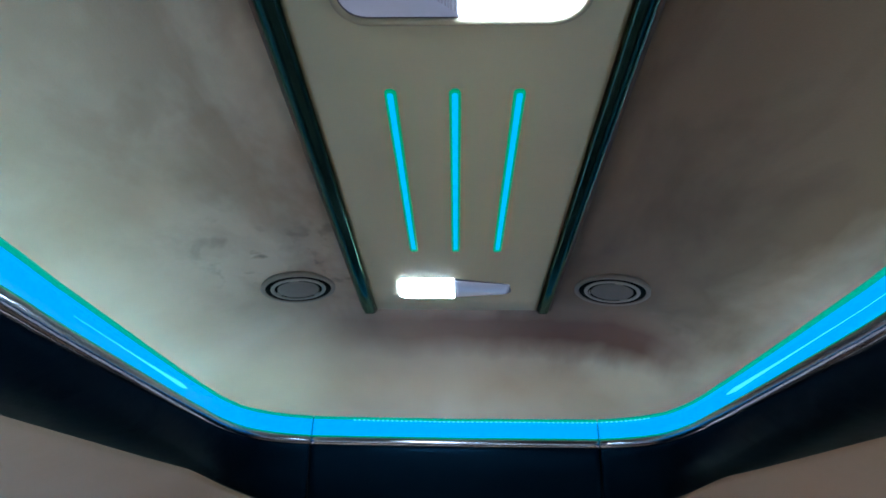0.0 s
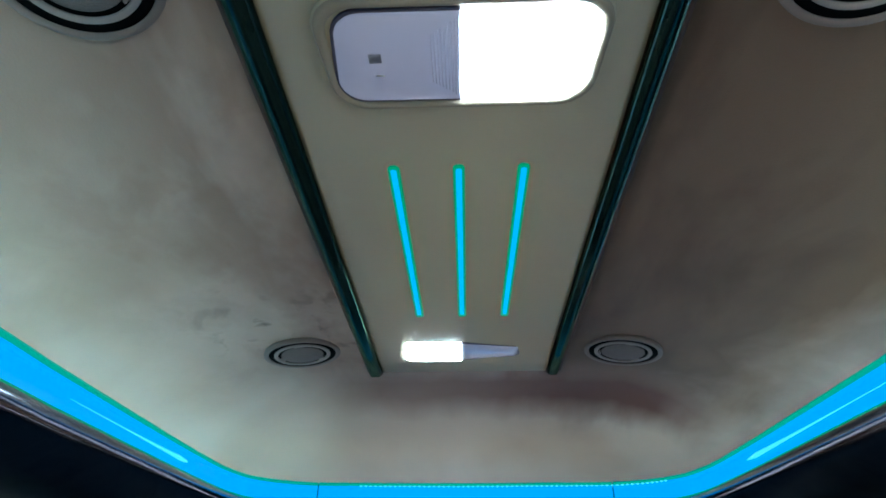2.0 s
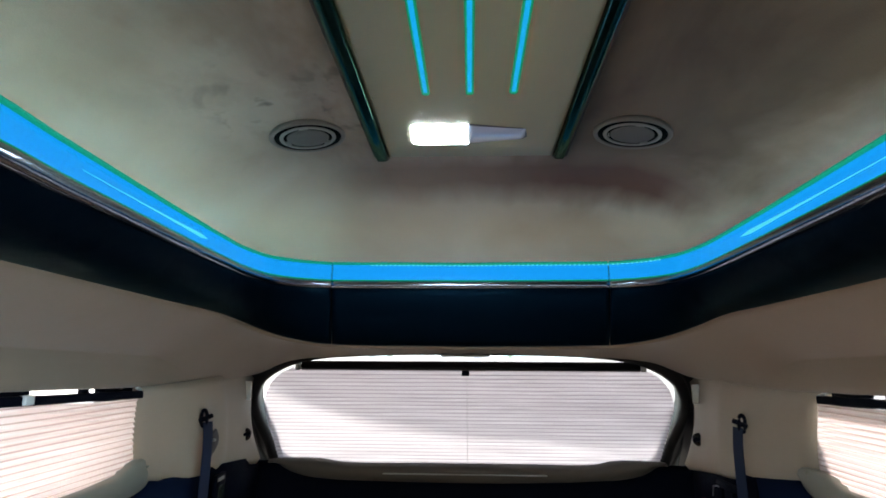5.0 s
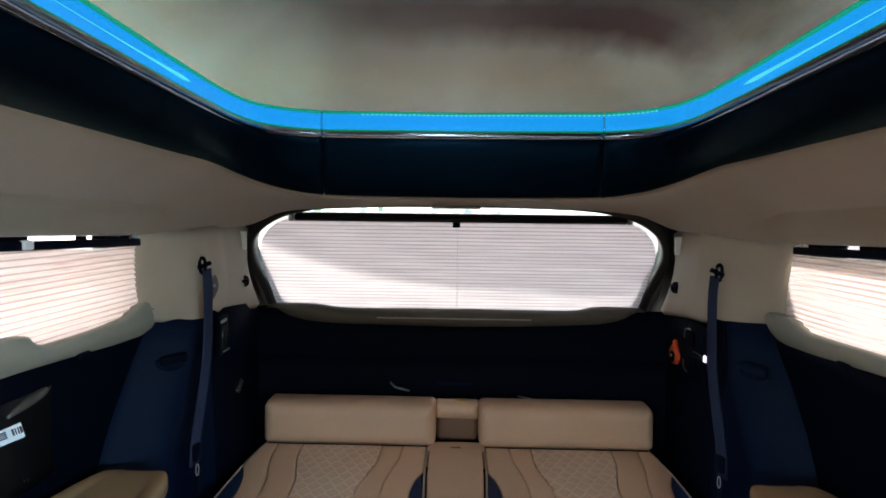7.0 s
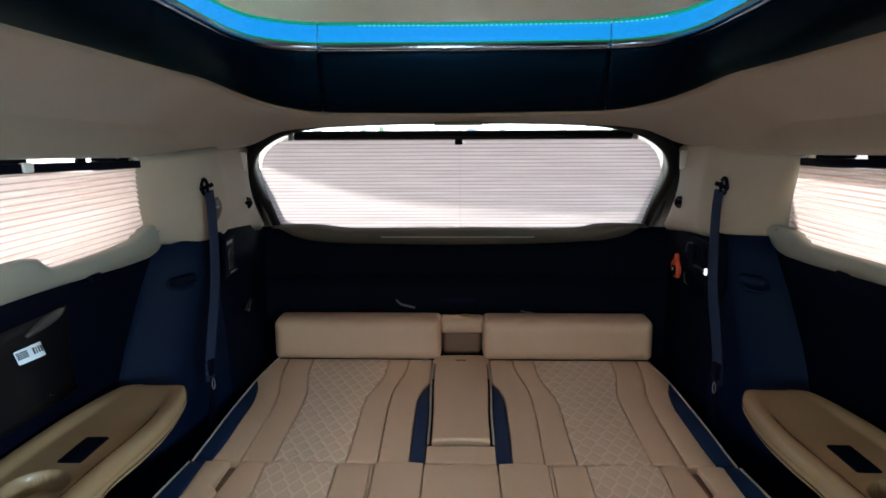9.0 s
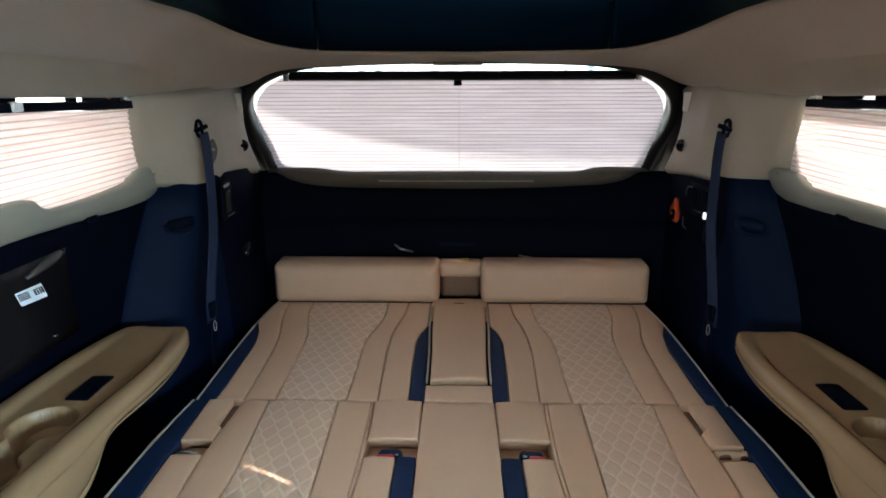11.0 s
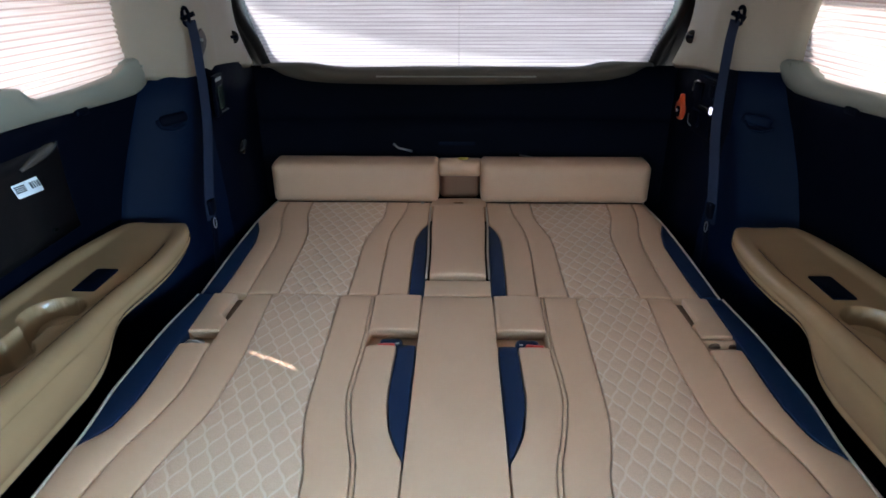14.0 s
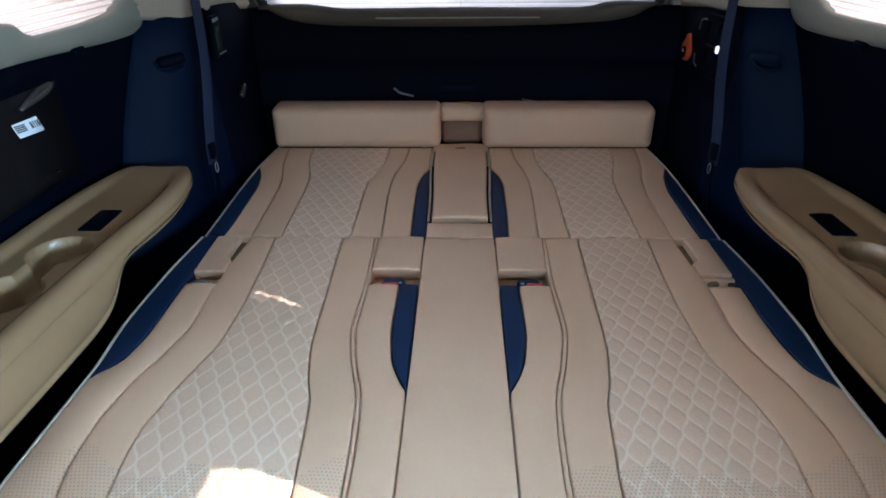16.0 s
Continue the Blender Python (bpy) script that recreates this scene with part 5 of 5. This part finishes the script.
part("centre_front", cushion(R["mid"], mirrored(R["mid"], 1), SEAM2, 1.986, rise, 0.003), M_TAN, rear)
part("centre_back", cushion(R["mid"], mirrored(R["mid"], 1), 2.412, Y1, lambda y: rise(y) + 0.004, 0.004), M_TAN, rear)
arm = part("centre_armrest", cushion(in_l, in_r, 1.990, 2.408, lambda y: rise(y) + 0.012, 0.008, r=0.005, under=0.02), M_TAN, rear, "padded tan leather centre armrest")
for s in (-1, 1):
    part("armrest_piping", tube([(mirrored(R["mid"], s)(y) - s * 0.0035, y, rise(y) + 0.002) for y in np.linspace(1.988, 2.405, 24)], 0.0026, 8), M_PIPE, rear, "pale piping")
part("pull_mark", rbox(0.030, 0.006, 0.002, 0.0008, (XM, 2.428, rise(2.428) + 0.0075)), M_ARM, arm, "small stitched mark")
part("bench_base", rbox(1.12, 0.54, 0.09, 0.02, (XM, 2.20, 0.352)), M_UNDER, rear, "dark brown underside")
part("bench_frame", rbox(1.0, 0.5, 0.30, 0.02, (XM, 2.2, 0.15)), M_CARPET, rear, "dark seat base")


def headrest(x0, x1, z0, z1, y, depth, r, label):
    """A stuffed block with a soft front and rounded corners."""
    n = 14
    rows = []
    w, h = x1 - x0, z1 - z0
    for k, (grow, yy) in enumerate(((-r * 1.6, 1.0), (-r * 0.6, 0.94), (0, 0.75), (0, 0.35), (-r * 0.12, 0.14), (-r * 0.45, 0.05), (-r * 1.0, 0.0), (-r * 1.9, -0.04))):
        pts = rounded_rect(w + 2 * grow, h + 2 * grow, max(r + grow * 0.4, 0.004), n)
        rows.append([Vector(((x0 + x1) / 2 + px, y + depth * yy + 0.10 * (py + h / 2) * (0.4), (z0 + z1) / 2 + py)) for px, py in pts])
    bm = capped(rows)
    return bm


for x0, x1 in ((-0.581, -0.071), (0.057, 0.567)):
    hr = part("headrest", headrest(x0, x1, 0.467, 0.590, 2.444, 0.12, 0.016, ""), M_TAN, rear, "wide tan leather headrest")
    part("headrest_seam", tube([(x, 2.4425, 0.4735) for x in np.linspace(x0 + 0.02, x1 - 0.02, 10)], 0.0016, 5), M_TRIM, hr, "dark seam")
mid_rest = part("headrest", headrest(-0.074, 0.060, 0.540, 0.586, 2.482, 0.07, 0.010, ""), M_TAN, rear, "small tan leather centre headrest")
part("headrest_foot", rbox(0.128, 0.05, 0.10, 0.016, (-0.007, 2.575, 0.496)), M_FOOT, mid_rest, "tan leather foot coloured darker for its shade")
part("tab", rbox(0.030, 0.010, 0.006, 0.002, (0.004, 2.520, 0.589)), M_OCHRE, mid_rest, "small ochre cloth tab")
part("zip_tag", rbox(0.010, 0.004, 0.008, 0.001, (-0.12, 2.4405, 0.472)), M_GREYRING, rear, "small grey tag")

# ---- door armrests ----
XI = curve([(1.999, -0.664), (1.996, -0.648), (1.985, -0.632), (1.96, -0.616), (1.93, -0.604), (1.90, -0.597), (1.85, -0.591), (1.80, -0.588), (1.74, -0.590), (1.66, -0.596), (1.55, -0.599), (1.40, -0.602), (0.9, -0.605)])
XO = curve([(1.999, -0.690), (1.997, -0.712), (1.991, -0.735), (1.972, -0.758), (1.935, -0.774), (1.88, -0.787), (1.80, -0.798), (1.70, -0.803), (1.5, -0.806), (0.9, -0.81)])
ZB = curve([(1.999, 0.564), (1.95, 0.554), (1.90, 0.551), (1.75, 0.549), (1.65, 0.551), (1.625, 0.546), (1.605, 0.531), (1.585, 0.510), (1.55, 0.489), (1.50, 0.480), (1.40, 0.478), (1.2, 0.480), (0.9, 0.484)])
ZT = 0.594


def door_armrest(s):
    t = thing("door_armrest", "glossy tan moulded armrest with cup holder and switch plate", "armrest", "door armrests")

    def well(x, y):
        """Depth of the two joined cup wells and the long tray."""
        def dip(d, soft, depth):
            k = min(max(-d / soft, 0.0), 1.0)
            return depth * k * k * (3 - 2 * k)
        one = math.hypot((x + 0.699) / 0.051, (y - 1.604) / 0.050) - 1
        two = math.hypot((x + 0.708) / 0.060, (y - 1.468) / 0.058) - 1
        neck = max(abs(x + 0.702) / 0.026, abs(y - 1.535) / 0.06) - 1
        return max(dip(one, 0.10, 0.066), dip(two, 0.10, 0.062), dip(neck, 0.22, 0.054), dip(max(abs(x + 0.725) - 0.035, abs(y - 1.22) - 0.16) / 0.03, 0.4, 0.03))
    rows = []
    ys = list(np.linspace(0.9, 1.38, 16)) + list(np.linspace(1.385, 1.70, 126)) + list(np.linspace(1.705, 1.955, 28)) + [1.963, 1.970, 1.977, 1.982, 1.986, 1.990, 1.993, 1.996, 1.999]
    for y in ys:
        xi, xo, zb = XI(y), XO(y), ZB(y)
        end = 1 - min(1.0, max(0.0, (y - 1.82) / 0.15))
        end = end * end * (3 - 2 * end)
        zt = ZT + 0.004 * (1 - end) - 0.012 * max(0.0, (y - 1.950) / 0.049) ** 3
        w = min(1.0, (xi - xo) / 0.12)
        rim_up = 0.006 * end + 0.001
        sec = [(xo, zt - 0.012), (xo + 0.001 * w, zt + rim_up * 0.5), (xo + 0.004 * w, zt + rim_up * 0.9), (xo + 0.010 * w, zt + rim_up), (xo + 0.018 * w, zt + rim_up * 0.9), (xo + 0.025 * w, zt + rim_up * 0.5), (xo + 0.030 * w, zt - 0.002 * end), (xo + 0.034 * w, zt - 0.0042 * end)]
        a, b = xo + 0.038 * w, xi - 0.046 * w
        for x in np.linspace(a, max(b, a + 0.004), 60):
            sec.append((x, zt - 0.005 * end - well(x, y)))
        sec += [(xi - 0.042 * w, zt - 0.0042 * end), (xi - 0.037 * w, zt - 0.001 * end), (xi - 0.031 * w, zt + rim_up * 0.6), (xi - 0.024 * w, zt + rim_up * 0.95), (xi - 0.016 * w, zt + rim_up), (xi - 0.009 * w, zt + rim_up * 0.7), (xi - 0.0035 * w, zt + rim_up * 0.05), (xi - 0.0005 * w, zt - 0.006)]
        body = zt - zb
        # a crease under the rim that starts where the pocket below begins
        crease = 0.0075 * max(0.0, min(1.0, (1.525 - y) / 0.05))

        def down(share, least):
            return zt - max(share * body, least)
        sec += [(xi + 0.001 * w, down(0.15, 0.0105)), (xi + 0.001 * w, down(0.18, 0.0135)), (xi - crease, down(0.21, 0.016)), (xi - crease * 0.8, down(0.25, 0.0185)), (xi + 0.001 * w, down(0.33, 0.021)), (xi + 0.001 * w, down(0.45, 0.0235)),
                (xi - 0.001 * w, down(0.60, 0.026)), (xi - 0.004 * w, down(0.72, 0.0285)), (xi - 0.008 * w, down(0.82, 0.031)), (xi - 0.013 * w, down(0.885, 0.033)), (xi - 0.010 * w, down(0.91, 0.0345)), (xi - 0.010 * w, down(0.95, 0.0365)), (xi - 0.014 * w, zb + 0.0015), (xi - 0.022 * w, zb), (xo, zb + 0.004)]
        rows.append([Vector((-x if s > 0 else x, y, z)) for x, z in sec])
    if s > 0:
        rows = [[Vector((p.x - 0.022, p.y, p.z)) for p in r] for r in rows]
    part("moulding", capped(rows), M_ARM, t, "glossy tan moulded plastic")
    part("switch_plate", outline_prism(rounded_rect(0.043, 0.085, 0.004), 0.004, ((-0.689 if s < 0 else 0.669, 1.718, ZT - 0.0062), (1, 0, 0), (0, 1, 0), (0, 0, 1)), 0.0015), M_TRIM, t, "black switch plate")
    return t


side_pair(door_armrest)


# ---- seat belts ----


def seat_belt(s):
    b = thing("seat_belt", "blue-grey seat belt hanging from the rear pillar", "seat belt", "seat belts")
    dx = 0.0 if s < 0 else -0.022
    def at(x, y, z):
        return Vector((s * x + (dx if s > 0 else 0), y, z))
    path = smooth_path([at(0.624, 2.180, 1.012), at(0.620, 2.178, 0.95), at(0.618, 2.160, 0.79), at(0.617, 2.110, 0.66), at(0.617, 2.090, 0.60), at(0.617, 2.084, 0.56)], 26)
    part("webbing", tube(path, 0, 10, (0.028, 0.0025, (-s * 0.45, 1, 0.2))), M_WEB, b, "blue-grey webbing")
    part("webbing", tube(smooth_path([at(0.612, 2.088, 0.565), at(0.616, 2.082, 0.50), at(0.622, 2.080, 0.43), at(0.63, 2.08, 0.36)], 12), 0, 10, (0.016, 0.005, (-s * 0.45, 1, 0))), M_TRIM, b, "dark folded lower webbing")
    ring_c = at(0.634, 2.186, 1.020)
    part("anchor", merge(tube([ring_c + Vector((s * 0.010 * math.cos(k) * 0.9, -0.006 + 0.004 * math.cos(k), 0.019 * math.sin(k))) for k in np.linspace(0, math.tau * 0.99, 22)], 0.0042, 8), tube([ring_c + Vector((s * 0.010, -0.008, -0.006)), ring_c + Vector((-s * 0.004, -0.006, 0.0)), ring_c + Vector((-s * 0.016, 0.004, 0.006))], 0.0055, 8)), M_TRIM, b, "black D-ring anchor")
    part("tongue", tube([at(0.610, 2.084, 0.552) + Vector((-s * 0.45, 0.9, 0)) * 0.004 * math.cos(k) + Vector((0, 0.05, 1)) * 0.013 * math.sin(k) for k in np.linspace(0, math.tau * 0.98, 20)], 0.0013, 6), M_STEEL, b, "steel belt tongue loop")
    part("tongue_cover", rbox(0.012, 0.030, 0.040, 0.005, at(0.615, 2.092, 0.592)), M_TRIM, b, "black plastic tongue cover")
    if s < 0:
        leaf = [(0.011 * math.sin(math.pi * k) * (1 + 0.5 * k) * side, 0.072 * (k - 0.5)) for side, ks in ((1, np.linspace(0.03, 0.97, 9)), (-1, np.linspace(0.97, 0.03, 9))) for k in ks]
        cover = part("adjuster", outline_prism(leaf, 0.006, (at(0.630, 2.225, 0.957), (0.66, 0.75, 0), (0.12, 0.1, 1), (0.75, -0.66, 0)), 0.002), M_LEATHERTAB, b, "brown-grey height adjuster cover")
        part("screw", rbox(0.007, 0.004, 0.007, 0.0015, at(0.622, 2.218, 0.966)), M_GREYRING, cover, "pale screw head")
    return b


side_pair(seat_belt)


# ---- small fittings ----


def coat_hook(s):
    h = thing("coat_hook", "black coat hook on the beige rear pillar", "hook", "coat hooks")
    x = -0.626 if s < 0 else 0.605
    part("plate", disc((0, 0, 0), ((0.017, 0.008), (0.017, -0.002), (0.014, -0.004), (0.003, -0.004)), 20), M_BLACK, h)
    part("peg", merge(rbox(0.008, 0.010, 0.018, 0.003, (0.0, 0, -0.010)), rbox(0.020, 0.009, 0.007, 0.003, (s * -0.005, 0.002, -0.017))), M_TRIM, h)
    h.matrix_world = Matrix.Translation((x, 2.430, 0.952)) @ Vector((-0.75 * s, -0.66, 0)).to_track_quat("-Z", "Y").to_matrix().to_4x4()
    return h


side_pair(coat_hook)


def pillar_tab(s):
    t = thing("pillar_cap", "pale plastic cap beside the rear window", "plastic cap", "pillar caps")
    x = -0.630 if s < 0 else 0.609
    part("cap", outline_prism(rounded_rect(0.032, 0.054, 0.004), 0.008, ((x, 2.432, 1.070), (0.88 * s, 0.47, 0), (-0.1 * s, -0.25, 0.96), (-0.47 * s, -0.88, 0)), 0.003), M_WHITE, t)
    return t


side_pair(pillar_tab)


def grab_pocket(s):
    g = thing("grab_pocket", "dark finger pocket in the navy column", "grab pocket", "grab pockets")
    x = s * 0.701 + (-0.01 if s > 0 else 0)
    part("recess", rbox(0.066, 0.022, 0.026, 0.010, (x, 2.163, 0.791), Matrix.Rotation(radians(-31 * s), 4, "Z") @ Matrix.Rotation(radians(8 * s), 4, "Y"), 4), M_TRIM if s < 0 else M_NAVYTRIM, g)
    part("lip", tube(smooth_path([(x - 0.03, 2.150 + s * 0.010, 0.792), (x - 0.02, 2.145 + s * 0.006, 0.775), (x + 0.01, 2.142, 0.770), (x + 0.03, 2.146 - s * 0.008, 0.778)], 12), 0.004, 8), M_NAVYTRIM, g)
    return g


side_pair(grab_pocket)

# paper label and smoked panel on one door trim
store = thing("storage_lid", "smoked black-brown panel set in the black door trim", "panel")
rows = [[Vector((-(WALL(z) - 0.004), y + dy, z)) for y, dy in ((1.30, 0), (1.50, 0), (1.70, 0), (1.842 + (0.822 - z) * 0.22, 0))] for z in np.linspace(0.822, 0.630, 8)]
part("lid", thick(sheet(rows), -0.004), M_BROWN, store)
part("pull", tube(smooth_path([(-(WALL(0.80) - 0.006), 1.735, 0.796), (-(WALL(0.80) - 0.008), 1.77, 0.806), (-(WALL(0.81) - 0.008), 1.81, 0.816), (-(WALL(0.81) - 0.006), 1.838, 0.820)], 18), lambda k: 0.0015 + 0.0125 * math.sin(math.pi * min(1.0, 0.08 + 0.92 * k)) ** 0.7 * (0.4 + 0.6 * k), 10), M_SMOKED, store, "glossy smoked finger pull")
part("lid_screw", disc((-(WALL(0.64) - 0.010), 1.80, 0.655), ((0.006, 0.0), (0.005, 0.003), (0.001, 0.004)), 12), M_BLACK, store, "dark screw cap")
label_y = 1.744
sticker = thing("paper_label", "small white paper label stuck on the smoked panel", "label")
nrm = Vector((1, 0, 0.24)).normalized()
u, v = Vector((0, 1, -0.08)).normalized(), Vector((0.24, 0.08, -1)).normalized() * -1
org = Vector((-(WALL(0.764) - 0.0075), label_y, 0.764))
part("paper", outline_prism(rounded_rect(0.066, 0.031, 0.003), 0.0012, (org, u, v, nrm), 0.0004), M_PAPER, sticker)
for i in range(4):
    part("printed_bar", outline_prism(rounded_rect(0.0265, 0.0024, 0.0005), 0.0004, (org + u * -0.018 + v * (0.005 - 0.0034 * i) + nrm * 0.0012, u, v, nrm), 0.0001), M_INK, sticker, "printed grey bar")
for i, (w, h) in enumerate(((0.005, 0.012), (0.003, 0.012), (0.003, 0.012), (0.005, 0.012))):
    part("printed_bar", outline_prism(rounded_rect(w, h, 0.0005), 0.0004, (org + u * (0.010 + 0.0062 * i) + v * 0.0 + nrm * 0.0012, u, v, nrm), 0.0001), M_INK, sticker, "printed dark bar")

# control unit on one side, sockets and a tag on the other
unit = thing("climate_control_unit", "black control unit with a grey screen in the luggage side", "control unit")
part("case", outline_prism(rounded_rect(0.075, 0.100, 0.006), 0.010, ((-0.634, 2.280, 0.826), (-0.10, 0.99, 0), (0, 0.10, 1), (1, 0, 0)), 0.003), M_TRIM, unit)
part("screen", outline_prism(rounded_rect(0.050, 0.058, 0.004), 0.002, ((-0.623, 2.282, 0.822), (-0.10, 0.99, 0), (0, 0.10, 1), (1, 0, 0)), 0.001), M_SCREEN, unit, "grey-green screen")
part("name_strip", outline_prism(rounded_rect(0.046, 0.008, 0.002), 0.002, ((-0.623, 2.276, 0.866), (-0.10, 0.99, 0), (0, 0.10, 1), (1, 0, 0)), 0.0008), M_GREYRING, unit, "pale strip")
for i in range(4):
    part("key", outline_prism(rounded_rect(0.008, 0.004, 0.001), 0.002, ((-0.623, 2.272 + 0.012 * i, 0.785), (-0.10, 0.99, 0), (0, 0.10, 1), (1, 0, 0)), 0.0008), M_GREYRING, unit, "small key")
lever = thing("release_lever", "dark release lever in the black luggage side", "lever")
part("lever", rbox(0.018, 0.045, 0.018, 0.006, (-0.612, 2.345, 0.672), Matrix.Rotation(radians(35), 4, "X")), M_BLACK, lever)

sock = thing("socket_panel", "black socket panel with switches in the luggage side", "socket panel")
part("plate", outline_prism(rounded_rect(0.125, 0.150, 0.008), 0.008, ((0.628, 2.315, 0.792), (0, 1, 0), (0, -0.05, 1), (-1, 0, 0)), 0.003), M_TRIM, sock)
for y, z, w, h, lab in ((2.352, 0.826, 0.050, 0.046, 0), (2.300, 0.792, 0.060, 0.012, 1), (2.345, 0.758, 0.060, 0.040, 0), (2.270, 0.838, 0.025, 0.030, 0)):
    part("switch" if lab else "socket", outline_prism(rounded_rect(w, h, 0.005), 0.006, ((0.620, y, z), (0, 1, 0), (0, -0.05, 1), (-1, 0, 0)), 0.002), M_BLACK if lab else M_TRIM, sock, "gloss black switch bar" if lab else "black socket")
part("socket_rim", tube([(0.612, 2.378, 0.822), (0.612, 2.372, 0.846), (0.612, 2.350, 0.852), (0.612, 2.338, 0.852)], 0.002, 6), M_STEEL, sock, "bright socket rim")
part("socket_rim", tube([(0.612, 2.378, 0.762), (0.612, 2.374, 0.738), (0.612, 2.350, 0.734)], 0.0014, 6), M_STEEL, sock, "bright socket rim")
part("pilot_lamp", rbox(0.006, 0.011, 0.018, 0.003, (0.610, 2.236, 0.797)), M_PILOT, sock, "white glowing pilot lamp")
tag = thing("orange_hook", "orange plastic hook on the luggage side", "hook")
part("body", outline_prism([(0.034 * math.cos(a) * (0.8 if math.sin(a) > 0.5 else 1.0), 0.030 * math.sin(a) + (0.012 if math.sin(a) > 0.9 else 0)) for a in np.linspace(0, math.tau, 25)[:-1]], 0.012, ((0.624, 2.455, 0.757), (0, 1, 0), (0, 0, 1), (-1, 0, 0)), 0.005), M_ORANGE, tag)
part("centre", outline_prism(rounded_rect(0.026, 0.030, 0.010), 0.006, ((0.614, 2.455, 0.750), (0, 1, 0), (0, 0, 1), (-1, 0, 0)), 0.001), M_TRIM, tag, "black centre")
part("pip", rbox(0.003, 0.007, 0.007, 0.001, (0.6075, 2.455, 0.754)), M_WHITE, tag, "white mark")
